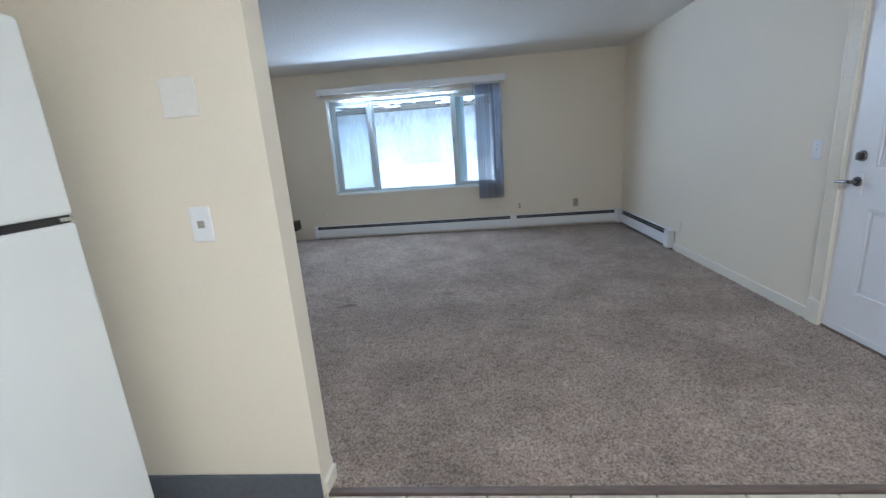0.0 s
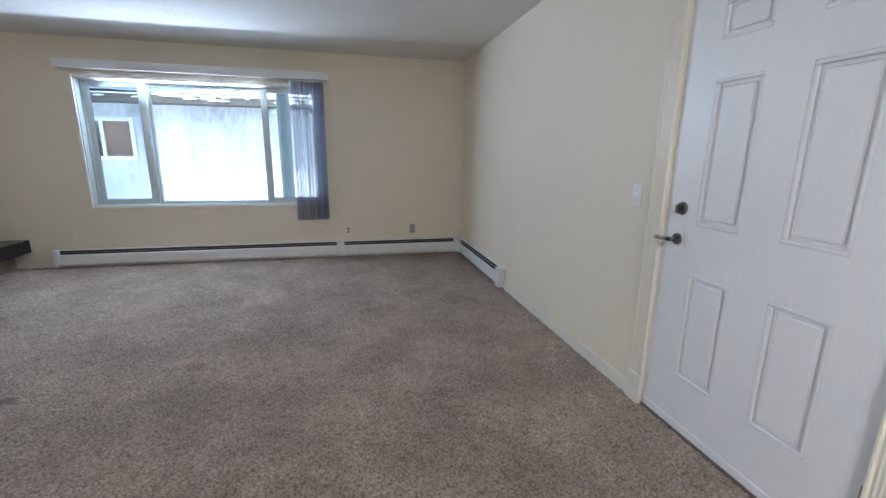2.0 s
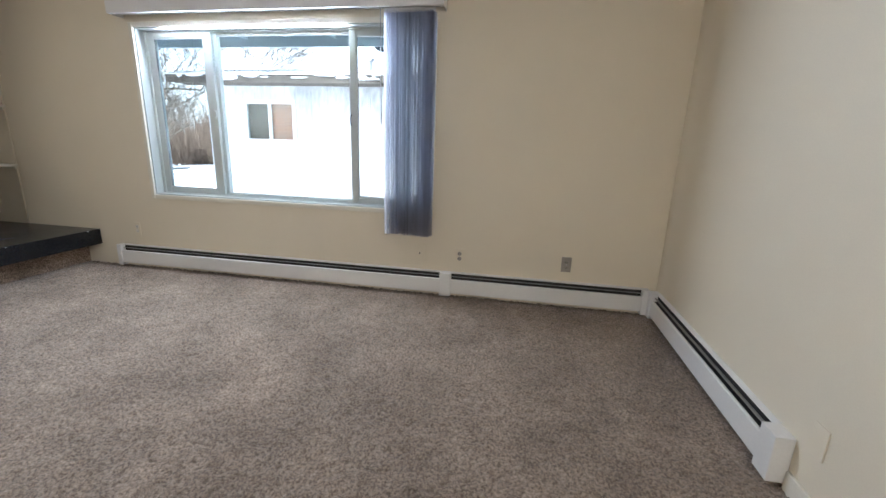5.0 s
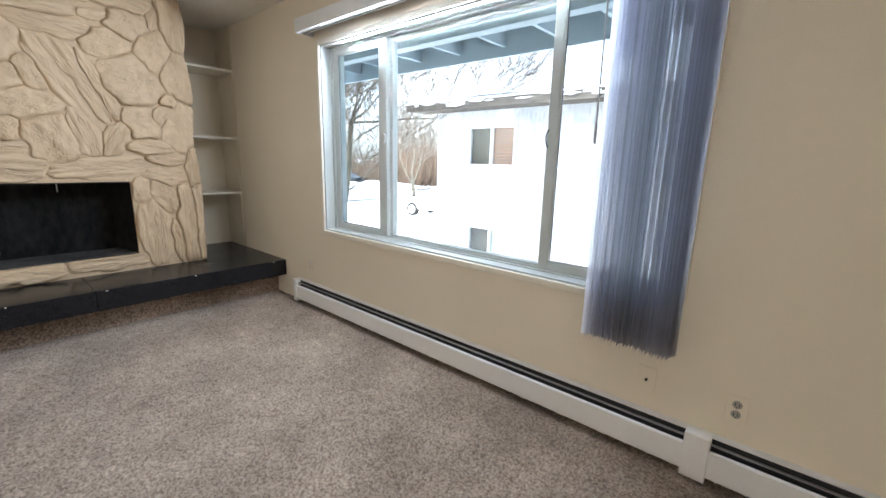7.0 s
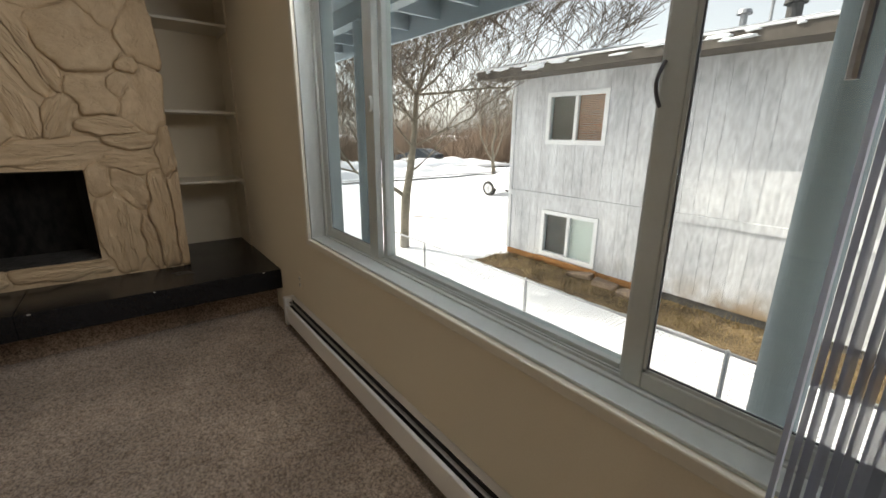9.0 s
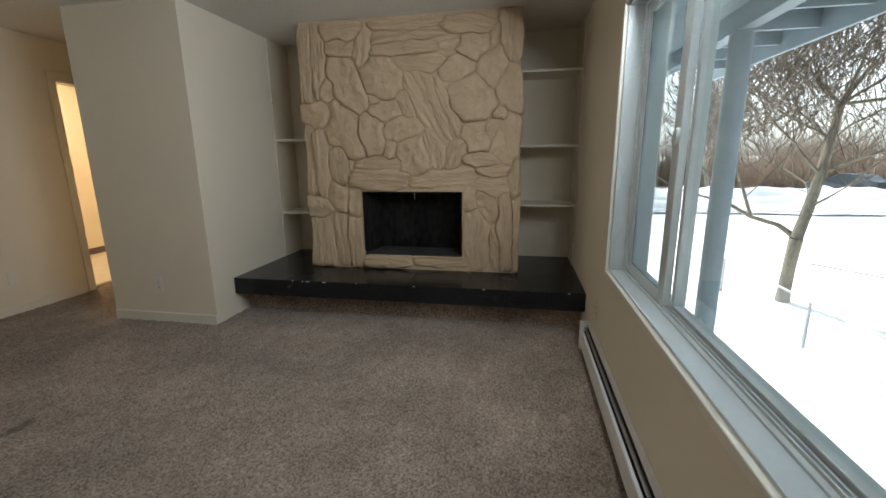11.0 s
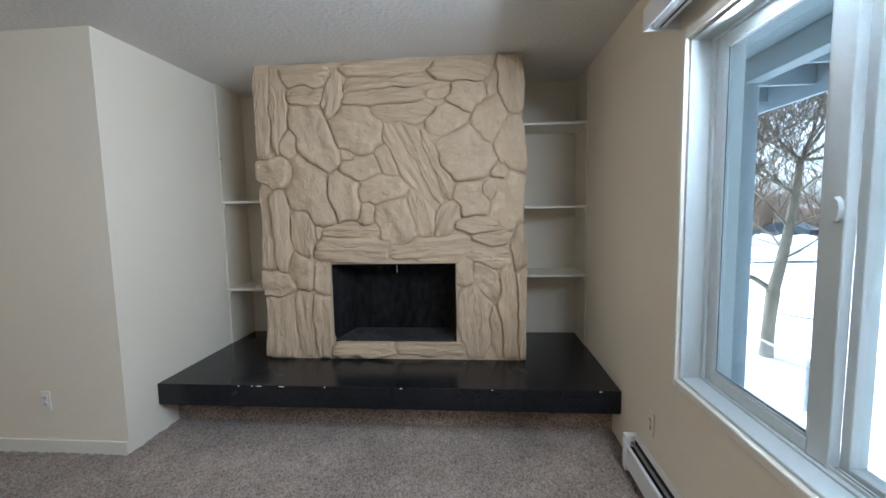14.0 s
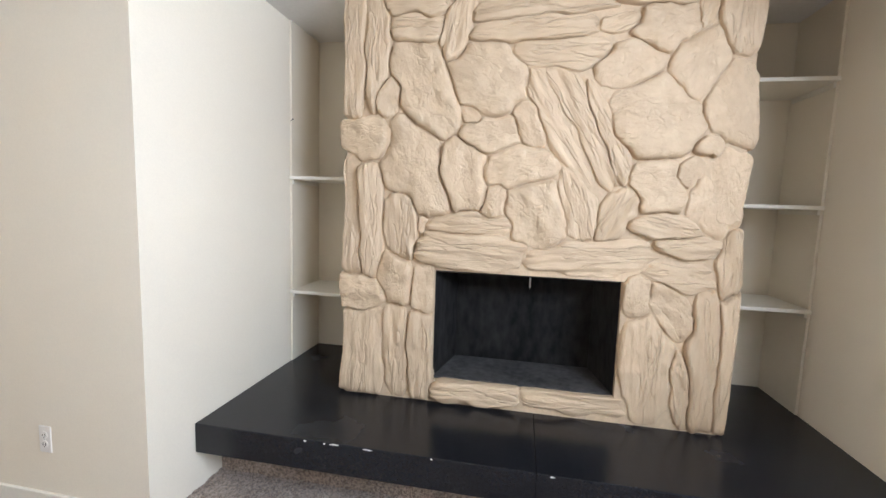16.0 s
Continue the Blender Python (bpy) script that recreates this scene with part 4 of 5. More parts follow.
ceiling_lamp((-1.25, -6.75, H), 0.24, "lit opal dome lamp on the kitchen ceiling", DOME_K)
ceiling_lamp((-6.0, -5.8, H), 0.15, "lit opal dome lamp on the side room ceiling", DOME)


# ---- refrigerator ----
def refrigerator():
    f = tagged(new("refrigerator"), "white top-freezer refrigerator standing beside the partition wall", "refrigerator")
    x1, y0, y1 = -3.32, -5.85, -5.11
    part("cabinet", boxes((-4.02, x1 - 0.075, y0, y1, 0.0, 1.68), bevel=0.008), FRIDGE, f)
    part("gasket", boxes((x1 - 0.075, x1 - 0.062, y0 + 0.012, y1 - 0.012, 0.09, 1.665)), DARK, f, "dark door gasket")
    low = part("door", boxes((x1 - 0.062, x1, y0, y1, 0.08, 1.135), bevel=0.012), FRIDGE, f)
    top = part("freezer_door", boxes((x1 - 0.062, x1, y0, y1, 1.155, 1.685), bevel=0.012), FRIDGE, f)
    part("handle", boxes((x1, x1 + 0.03, y0 + 0.03, y0 + 0.06, 0.65, 1.10), bevel=0.008), FRIDGE, low)
    part("handle", boxes((x1, x1 + 0.03, y0 + 0.03, y0 + 0.06, 1.19, 1.48), bevel=0.008), FRIDGE, top)
    part("seam_trim", boxes((x1 - 0.05, x1 - 0.006, y0 + 0.01, y1 - 0.012, 1.134, 1.156)), DARK, f, "dark gap between the doors")
    part("hinge_cover", boxes((x1 - 0.05, x1 + 0.002, y1 - 0.05, y1 - 0.006, 1.139, 1.151), bevel=0.003), STEEL, f, "metal centre hinge")
    part("toe_grille", boxes((x1 - 0.07, x1 - 0.05, y0 + 0.01, y1 - 0.01, 0.0, 0.075), bevel=0.003), DARK, f)


refrigerator()


def kitchen_tiles():
    """Square tiles laid with recessed joints from the strip into the kitchen."""
    floor = bpy.data.objects["floor"]
    s, g = 0.305, 0.006
    me = mesh_of("tile", boxes((g / 2, s - g / 2, g / 2, s - g / 2, -0.030, -0.006), bevel=0.002), TILE)
    for i in range(-16, 8):
        for k in range(0, 10):
            x, y = -0.02 + i * s, -4.957 - (k + 1) * s
            if x + s > 2.18 or x < -4.66:
                continue
            if len([o for o in floor.children]) >= 230:
                return
            t = new("tile", me)
            t.location = (x, y, 0)
            t.parent = floor


# ---- outside: ground, eave, neighbours ----
G = -1.55


def ground():
    n, s = 120, 1.0
    xs = np.r_[-900, -400, -150, np.linspace(-70, 50, n), 150, 400, 900]
    ys = np.r_[-900, -400, -150, np.linspace(-40, 80, n), 150, 400, 900]
    bm = bmesh.new()
    rows = []
    for y in ys:
        row = []
        for x in xs:
            z = G + 0.07 * noise.noise(Vector((x * 0.35, y * 0.35, 0))) + 0.03 * noise.noise(Vector((x * 1.1, y * 1.1, 5)))
            if y < 0.5 or max(abs(x), abs(y)) > 140:
                z = G - 0.05
            row.append(bm.verts.new((x, y, z)))
        rows.append(row)
    for r0, r1 in zip(rows, rows[1:]):
        for i in range(len(xs) - 1):
            bm.faces.new((r0[i], r0[i + 1], r1[i + 1], r1[i]))
    solid("ground", bm, SNOW, "bright snow-covered yard and street", "ground", "structure", smooth=True)


ground()


def ribbon(name, pts, half, z, material, label, category):
    """A strip along a line of points on the ground."""
    bm = bmesh.new()
    last = None
    for i, p in enumerate(pts):
        d = (Vector(pts[min(i + 1, len(pts) - 1)]) - Vector(pts[max(i - 1, 0)])).normalized()
        nrm = Vector((-d.y, d.x))
        c = Vector(p)
        pair = [bm.verts.new((*(c + nrm * half * k * (1 + 0.1 * noise.noise(Vector((i * 1.3, k, 0))))), z)) for k in (-1, 1)]
        if last:
            bm.faces.new((last[0], pair[0], pair[1], last[1]))
        last = pair
    bmesh.ops.recalc_face_normals(bm, faces=list(bm.faces))
    return solid(name, bm, material, label, category, "structure")


def line(x0, y0, x1, y1, n=30):
    return [(x0 + (x1 - x0) * k / n, y0 + (y1 - y0) * k / n) for k in range(n + 1)]


ribbon("road", line(-30.0, -45.0, -30.0, 90.0, 60), 1.2, G + 0.13, ASPHALT, "slushy asphalt street between snow banks", "road")
ribbon("road", line(-24.6, -45.0, -24.6, 90.0, 60), 0.45, G + 0.12, ASPHALT, "wet wheel track in the snowy street", "road")

# own building: lower storey, eave with beam, lookouts, fascia, posts
solid("house_wall_lower", boxes((-9.0, 3.0, 0.0, 0.20, -2.0, -0.30), (-9.0, -6.20, 0.0, 0.20, -0.30, 2.6), (0.20, 3.0, 0.0, 0.20, -0.30, 2.6)), SIDING, "grey siding of the own building below the window", "wall", "structure")
solid("house_roof", boxes((-9.0, 3.0, -8.6, 2.16, 2.72, 2.80)), ROOFT, "flat dark roof over the apartment", "roof", "structure")


def eave():
    e = tagged(new("eave"), "blue-grey painted roof overhang with beam and lookouts", "eave", kind="structure")
    for k in range(7):
        y0 = 0.20 + k * 0.152
        part("soffit_board", boxes((-9.0, 3.0, y0, y0 + 0.148, 2.50, 2.52), bevel=0.002), BLUEP, e)
    part("beam", boxes((-9.0, 3.0, 1.28, 1.41, 2.335, 2.52), bevel=0.004), BLUEP, e)
    part("soffit_outer", boxes((-9.0, 3.0, 1.41, 2.12, 2.60, 2.62)), BLUEP, e)
    part("fascia", boxes((-9.0, 3.0, 2.12, 2.16, 2.33, 2.66), bevel=0.003), BLUEP, e)
    for k in range(19):
        x = -8.33 + k * 0.61
        part("lookout", boxes((x - 0.02, x + 0.02, 1.41, 2.12, 2.42, 2.60), bevel=0.002), BLUEP, e)


eave()
for x in (-6.15, -2.34, 1.47):
    p = thing("porch_post", (0, 0, 0), "round blue-grey painted post under the eave beam", "post", "porch posts")
    part("shaft", cyls(((x, 1.345, G - 0.1), (x, 1.345, 2.320), 0.092), n=36), BLUEP, p, smooth=False)
    part("cap_plate", boxes((x - 0.10, x + 0.10, 1.245, 1.445, 2.320, 2.336), bevel=0.002), BLUEP, p)


def neighbour():
    n = tagged(new("apartment_building"), "two-storey grey plywood-sided apartment building with a snowy roof", "building")
    X0, X1, Y0, Y1, ZB, ZT = -8.52, 16.0, 6.10, 15.0, -1.25, 2.42
    wins = ((-7.57, -6.32, 1.13, 2.01), (-7.52, -6.28, -1.16, -0.28), (0.3, 1.55, 1.13, 2.01), (0.3, 1.55, -1.16, -0.28))
    bm = bmesh.new()
    # front wall with the window holes
    cols = [(X0, -7.57, ()), (-7.57, -6.32, ((-1.16, -0.28), (1.13, 2.01))), (-6.32, 0.3, ()), (0.3, 1.55, ((-1.16, -0.28), (1.13, 2.01))), (1.55, X1, ())]
    for a, b, holes in cols:
        z = ZB
        for h0, h1 in holes:
            box(bm, a, b, Y0, Y0 + 0.15, z, h0)
            z = h1
        box(bm, a, b, Y0, Y0 + 0.15, z, ZT)
    box(bm, X0, X0 + 0.15, Y0 + 0.15, Y1, ZB, ZT)
    box(bm, X1 - 0.15, X1, Y0 + 0.15, Y1, ZB, ZT)
    box(bm, X0, X1, Y1, Y1 + 0.15, ZB, ZT)
    part("wall", bm, SIDING, n)
    # siding boards stand proud between the grooves
    for z0, z1 in ((ZB, -0.03), (0.10, ZT)):
        x = X0
        while x < 3.0:
            w = 0.203
            a, b = x + 0.004, min(x + w - 0.004, X1)
            segs = [(z0, z1)]
            for w0, w1, h0, h1 in wins:
                if b > w0 - 0.05 and a < w1 + 0.05:
                    cut = []
                    for s0, s1 in segs:
                        if h1 + 0.05 < s0 or h0 - 0.05 > s1:
                            cut.append((s0, s1))
                        else:
                            if h0 - 0.05 > s0:
                                cut.append((s0, h0 - 0.05))
                            if h1 + 0.05 < s1:
                                cut.append((h1 + 0.05, s1))
                    segs = cut
            for s0, s1 in segs:
                if s1 - s0 > 0.02:
                    part("siding_board", boxes((a, b, Y0 - 0.006, Y0, s0, s1)), SIDING, n)
            x += w
    part("belt_board", boxes((X0 - 0.02, X1, Y0 - 0.035, Y0, -0.03, 0.10), bevel=0.004), SIDING, n, "grey belt board between the storeys")
    part("corner_board", boxes((X0 - 0.03, X0 + 0.07, Y0 - 0.03, Y0 + 0.07, ZB, ZT), bevel=0.004), SIDING, n)
    part("skirt_board", boxes((X0 + 0.02, -5.2, Y0 - 0.03, Y0 + 0.018, ZB - 0.12, ZB - 0.004), bevel=0.004), RUST, n, "orange weathered timber skirt board")
    part("sill_board", boxes((-7.66, -6.14, Y0 - 0.075, Y0 - 0.032, -1.30, -1.225), bevel=0.004), RUST, n, "orange timber under the lower window")
    part("footing", boxes((X0 + 0.03, X1, Y0 + 0.02, Y1, -2.0, ZB)), FOUND, n, "dark concrete footing")
    for k, (w0, w1, h0, h1) in enumerate(wins):
        fr = part("window", boxes((w0 - 0.045, w0 + 0.04, Y0 - 0.03, Y0 + 0.06, h0 - 0.045, h1 + 0.045), (w1 - 0.04, w1 + 0.045, Y0 - 0.03, Y0 + 0.06, h0 - 0.045, h1 + 0.045), (w0 + 0.04, w1 - 0.04, Y0 - 0.03, Y0 + 0.06, h0 - 0.045, h0 + 0.04), (w0 + 0.04, w1 - 0.04, Y0 - 0.03, Y0 + 0.06, h1 - 0.04, h1 + 0.045), ((w0 + w1) / 2 - 0.035, (w0 + w1) / 2 + 0.035, Y0 - 0.015, Y0 + 0.05, h0 + 0.04, h1 - 0.04), bevel=0.004), WHITE, n, "white-framed sliding window")
        part("pane", boxes((w0 + 0.03, w1 - 0.03, Y0 + 0.02, Y0 + 0.024, h0 + 0.03, h1 - 0.03)), GLASS, fr)
        mid = (w0 + w1) / 2
        # a dark sheet behind the left half is coloured as the unlit room
        if k % 2 == 0:
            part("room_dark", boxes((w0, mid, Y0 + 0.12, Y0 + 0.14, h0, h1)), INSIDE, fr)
            for j in range(26):
                z = h0 + 0.03 + j * (h1 - h0 - 0.06) / 26
                part("blind_slat", boxes((mid + 0.02, w1 - 0.03, Y0 + 0.06, Y0 + 0.085, z, z + 0.022)), WOODBL, fr)
        else:
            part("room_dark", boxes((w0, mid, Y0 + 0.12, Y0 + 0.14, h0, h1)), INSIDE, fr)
            part("curtain", boxes((mid, w1, Y0 + 0.07, Y0 + 0.09, h0, h1)), PAPER, fr, "pale closed curtain")
    # roof: low slope with snow, broken gutter ice along the edge
    ys, zs = (5.45, 10.5), (2.47, 3.35)
    for mat_, nm in ((ROOFT, "roof"), (SNOW, "roof_snow")):
        bm = bmesh.new()
        nx, ny = 90, 12
        grid = []
        for i in range(nx + 1):
            row = []
            for j in range(ny + 1):
                x = -9.0 + (25.3) * i / nx
                y = ys[0] + (ys[1] - ys[0]) * j / ny
                if nm == "roof_snow":
                    y += 0.10 * max(0, noise.noise(Vector((x * 1.1, 3, 0))) + 0.45) if j == 0 else 0
                    z = zs[0] + (zs[1] - zs[0]) * j / ny + 0.10 + 0.03 * noise.noise(Vector((x, y * 1.2, 9)))
                else:
                    z = zs[0] + (zs[1] - zs[0]) * j / ny
                row.append(bm.verts.new((x, y, z)))
            grid.append(row)
        for i in range(nx):
            for j in range(ny):
                bm.faces.new((grid[i][j], grid[i + 1][j], grid[i + 1][j + 1], grid[i][j + 1]))
        bmesh.ops.solidify(bm, geom=list(bm.faces), thickness=0.10 if nm == "roof" else 0.09)
        part(nm, bm, mat_, n, "white snow blanket on the roof" if nm == "roof_snow" else "")
    part("roof_fascia", boxes((-9.0, X1, 5.42, 5.45, 2.34, 2.50)), FASCIA, n)
    part("soffit", boxes((-9.0, X1, 5.45, Y0 + 0.01, 2.36, 2.38)), FASCIA, n)
    rs = random.Random(21)
    for k in range(34):
        x = -8.9 + rs.random() * 9.0
        w = rs.uniform(0.04, 0.26)
        bm = bmesh.new()
        bmesh.ops.create_icosphere(bm, subdivisions=2, radius=1)
        for v in bm.verts:
            v.co *= 1 + 0.7 * noise.noise(v.co * 1.6 + Vector((k, 0, 0)))
        bmesh.ops.transform(bm, matrix=Matrix.Translation((x, 5.42, 2.47 + rs.uniform(-0.05, 0.04))) @ Matrix.Diagonal((w, 0.03, rs.uniform(0.015, 0.04), 1)), verts=bm.verts)
        part("ice_clump", bm, SNOW, n, smooth=True)
    part("drip_edge", boxes((-9.02, X1, 5.40, 5.43, 2.505, 2.53), bevel=0.003), WHITE, n, "white metal drip edge")
    # roof vent and satellite dish
    part("roof_vent", cyls(((-4.85, 7.2, 2.7), (-4.85, 7.2, 3.08), 0.05), ((-4.85, 7.2, 3.08), (-4.85, 7.2, 3.14), 0.11, 0.09), n=12), GALV, n)
    part("roof_vent", cyls(((-4.25, 7.3, 2.7), (-4.25, 7.3, 3.12), 0.10), ((-4.25, 7.3, 3.12), (-4.25, 7.3, 3.2), 0.15, 0.13), n=12), ROOFT, n)


neighbour()


def dish():
    d = tagged(new("satellite_dish"), "dark satellite dish on a mast on the neighbouring roof", "satellite dish")
    bm = bmesh.new()
    rings = []
    for j in range(7):
        r = 0.29 * j / 6
        rings.append([bm.verts.new((r * math.cos(a), r * math.sin(a) * 1.08, 0.55 * r * r)) for a in (2 * math.pi * k / 28 for k in range(28))] if j else [bm.verts.new((0, 0, 0))])
    for k in range(28):
        bm.faces.new((rings[0][0], rings[1][k], rings[1][(k + 1) % 28]))
    for r0, r1 in zip(rings[1:], rings[2:]):
        for k in range(28):
            bm.faces.new((r0[k], r1[k], r1[(k + 1) % 28], r0[(k + 1) % 28]))
    bmesh.ops.solidify(bm, geom=list(bm.faces), thickness=0.008)
    bmesh.ops.transform(bm, matrix=look((-4.43, 7.0, 3.50), (-3.9, 2.0, 5.2)) @ Matrix.Rotation(math.pi, 4, "X"), verts=bm.verts)
    part("reflector", bm, CARD, d, "dark curved reflector", smooth=True)
    part("mast", cyls(((-4.45, 7.05, 2.72), (-4.45, 7.05, 3.4), 0.02), ((-4.45, 7.05, 3.4), (-4.43, 7.0, 3.5), 0.02), n=10), GALV, d)
    part("feed_arm", cyls(((-4.43, 6.98, 3.25), (-4.36, 6.55, 3.42), 0.012), ((-4.36, 6.55, 3.40), (-4.36, 6.52, 3.46), 0.035), n=10), GALV, d)


dish()


# ---- planting bed ----
def bed():
    bm = bmesh.new()
    nx, ny = 80, 8
    g = []
    for i in range(nx + 1):
        row = []
        for j in range(ny + 1):
            x, t = -8.85 + 9.5 * i / nx, j / ny
            y0 = 5.35 + 0.15 * noise.noise(Vector((x * 0.8, 0, 0)))
            y = y0 + (6.13 - y0) * t
            row.append(bm.verts.new((x, y, G + 0.02 + 0.15 * min(1, t * 1.6) * min(1, i / 4) + 0.03 * noise.noise(Vector((x * 4, y * 4, 0))))))
        g.append(row)
    for i in range(nx):
        for j in range(ny):
            bm.faces.new((g[i][j], g[i + 1][j], g[i + 1][j + 1], g[i][j + 1]))
    solid("planting_bed", bm, SOIL, "brown soil and dead grass beside the building footing", "soil", "structure", smooth=True)
    rs = random.Random(2)
    for k in range(3):
        x = -6.5 + k * 0.62 + rs.uniform(-0.1, 0.1)
        bm = bmesh.new()
        box(bm, -0.24, 0.24, -0.10, 0.10, -0.07, 0.07, bevel=0.03)
        for v in bm.verts:
            v.co += Vector((noise.noise(v.co * 9 + Vector((k, 0, 0))), noise.noise(v.co * 9 + Vector((0, k, 0))), noise.noise(v.co * 9 + Vector((0, 0, k))))) * 0.035
        ob = solid("edging_stone", bm, ROCK, "rough brown sandstone edging block beside the bed", "stone", group="edging stones")
        ob.matrix_basis = pose(x, 5.86 + rs.uniform(-0.12, 0.08), G + 0.19, rs.uniform(-8, 8), rs.uniform(-8, 8), rs.uniform(-15, 15))
    # dead grass blades
    bm = bmesh.new()
    for k in range(2600):
        x, y = rs.uniform(-8.8, 0.5), rs.uniform(5.45, 6.05)
        z = G + 0.03 + 0.15 * min(1, (y - 5.4) * 1.9) * min(1, (x + 8.85) / 0.5)
        a, h = rs.uniform(0, 6.28), rs.uniform(0.05, 0.16)
        d = Vector((math.cos(a), math.sin(a), 0)) * 0.006
        tip = Vector((rs.uniform(-0.08, 0.08), rs.uniform(-0.08, 0.08), h))
        p = Vector((x, y, z - 0.02))
        bm.faces.new([bm.verts.new(p - d), bm.verts.new(p + d), bm.verts.new(p + tip)])
    solid("dead_grass", bm, STRAW, "matted straw-coloured dead grass on the bed", "grass", "stuff")


bed()


# ---- chain-link fence ----
def fence():
    f = tagged(new("chain_link_fence"), "low galvanised chain-link fence standing in snow", "fence")
    y, top, base = 3.78, -0.83, G - 0.05
    xs = [-11.25 + 2.68 * k for k in range(8)]
    for x in xs:
        part("fence_post", cyls(((x, y, base), (x, y, top), 0.024), ((x, y, top), (x, y, top + 0.03), 0.030, 0.008), n=10), GALV, f)
    part("top_rail", cyls(((xs[0], y, top - 0.01), (xs[-1], y, top - 0.01), 0.018), n=8), GALV, f)
    bm = bmesh.new()
    h, p = top - 0.02 - base, 0.062
    for s in (1, -1):
        x = xs[0] - h
        while x < xs[-1]:
            a, b = Vector((x if s > 0 else x + h, y, base)), Vector((x + h if s > 0 else x, y, base + h))
            if min(a.x, b.x) > xs[0] - 0.01 and max(a.x, b.x) < xs[-1]:
                r = 0.0022
                q = [bm.verts.new(a + Vector(o)) for o in ((r, 0, 0), (-r, 0, 0), (0, r, 0))] + [bm.verts.new(b + Vector(o)) for o in ((r, 0, 0), (-r, 0, 0), (0, r, 0))]
                for i in range(3):
                    j = (i + 1) % 3
                    bm.faces.new((q[i], q[j], q[3 + j], q[3 + i]))
            x += p
    tagged(part("mesh_wire", bm, GALV, f, "diamond wire mesh"), kind="stuff")


fence()


# ---- trees ----
def tube(bm, pts, radii, n):
    rows = []
    for i, p in enumerate(pts):
        d = (pts[min(i + 1, len(pts) - 1)] - pts[max(i - 1, 0)]).normalized()
        a = d.orthogonal().normalized()
        b = d.cross(a)
        rows.append([bm.verts.new(p + (a * math.cos(t) + b * math.sin(t)) * radii[i]) for t in (2 * math.pi * k / n for k in range(n))])
    for r0, r1 in zip(rows, rows[1:]):
        for k in range(n):
            bm.faces.new((r0[k], r0[(k + 1) % n], r1[(k + 1) % n], r1[k]))


def tree(name, base, height, radius, seed, label, depth=6, spread=0.5, lean=(0.0, 0.0), thin=0.006, fork=0.0):
    t = thing(name, (0, 0, 0), label, "tree", "bare trees")
    rs = random.Random(seed)
    trunk, limbs, twigs = bmesh.new(), bmesh.new(), bmesh.new()

    steps_out = (1.35, 2.0, 1.55, 1.2, 0.9, 0.65, 0.45)

    def grow(p, d, r, level):
        length = height / 7.0 * steps_out[level] * rs.uniform(0.8, 1.15)
        n = 5 if level < 3 else 3
        pts, rad = [p], [r]
        steps = 4 if level < 4 else 3
        for k in range(steps):
            wig = 0.10 if level == 0 else 0.20
            d = (d + Vector((rs.gauss(0, wig), rs.gauss(0, wig), rs.gauss(0.05, wig * 0.6)))).normalized()
            p = p + d * length / steps
            pts.append(p)
            rad.append(max(thin, r * (1 - 0.38 * (k + 1) / steps)))
        tube(trunk if level == 0 else limbs if level < 3 else twigs, pts, rad, 10 if level == 0 else 6 if level < 3 else 3)
        if level >= depth:
            return
        kids = 3 if level == 0 else 4 if level == 1 else rs.choice((4, 4, 5)) if level < depth - 1 else 4
        for k in range(kids):
            at = pts[-1] if k == 0 else pts[rs.randint(max(1, steps - 2) if level == 0 else 1, steps)]
            az = rs.uniform(0, 6.283) if level else 6.283 * (k + 0.2 * rs.random()) / kids + seed
            out = Vector((math.cos(az), math.sin(az), 0.15))
            sp = spread + (0.08 if level > 1 else 0)
            mixd = (d * (1 - sp) + out * (sp * (0.45 if k == 0 else 1.0)) + Vector((0, 0, 0.22 if level < 2 else 0.12))).normalized()
            grow(at, mixd, rad[-1] * (0.84 if k == 0 else rs.uniform(0.5, 0.7)), level + 1)

    if fork:
        # a short bole that forks low: one limb leaves sideways, the stem leans the other way and bursts into a crown
        foot, side = Vector(base), Vector((0.54, 0.84, 0.0))
        pts = [foot + Vector((0.006 * k * k, 0, fork * k / 4)) for k in range(5)]
        tube(trunk, [foot - Vector((0, 0, 0.1)), *pts], [radius * 1.35, radius * 1.18, radius * 1.02, radius * 0.97, radius, radius * 1.05], 12)
        top = pts[-1]
        stem = [top + side * (0.11 * k - 0.010 * k * k) + Vector((0, 0, 0.60 * k)) for k in range(5)]
        tube(trunk, stem, [radius * 0.92 - radius * 0.10 * k for k in range(5)], 10)
        low = [top, top - side * 0.30 + Vector((0, 0, 0.22)), top - side * 0.75 + Vector((0, 0, 0.34)), top - side * 1.25 + Vector((0.1, 0, 0.62))]
        tube(limbs, low, [radius * 0.5, radius * 0.4, radius * 0.33, radius * 0.25], 8)
        for p, d, r in ((low[2], -side * 0.1 + Vector((0, 0, 1)), 0.30), (low[3], -side * 0.6 + Vector((0, 0, 0.8)), 0.28), (low[3], -side * 1.0 + Vector((0.3, -0.1, 0.35)), 0.22)):
            grow(p, d.normalized(), radius * r, 2)
        for k, (i, r) in enumerate(((1, 0.2), (1, 0.17), (2, 0.24), (2, 0.2), (3, 0.26), (3, 0.24), (3, 0.2))):
            az = 2.1 * k + 0.6
            grow(stem[i], Vector((math.cos(az), math.sin(az), 0.62)).normalized(), radius * r, 2)
        for k in range(7):
            az = 0.9 * k + 0.3
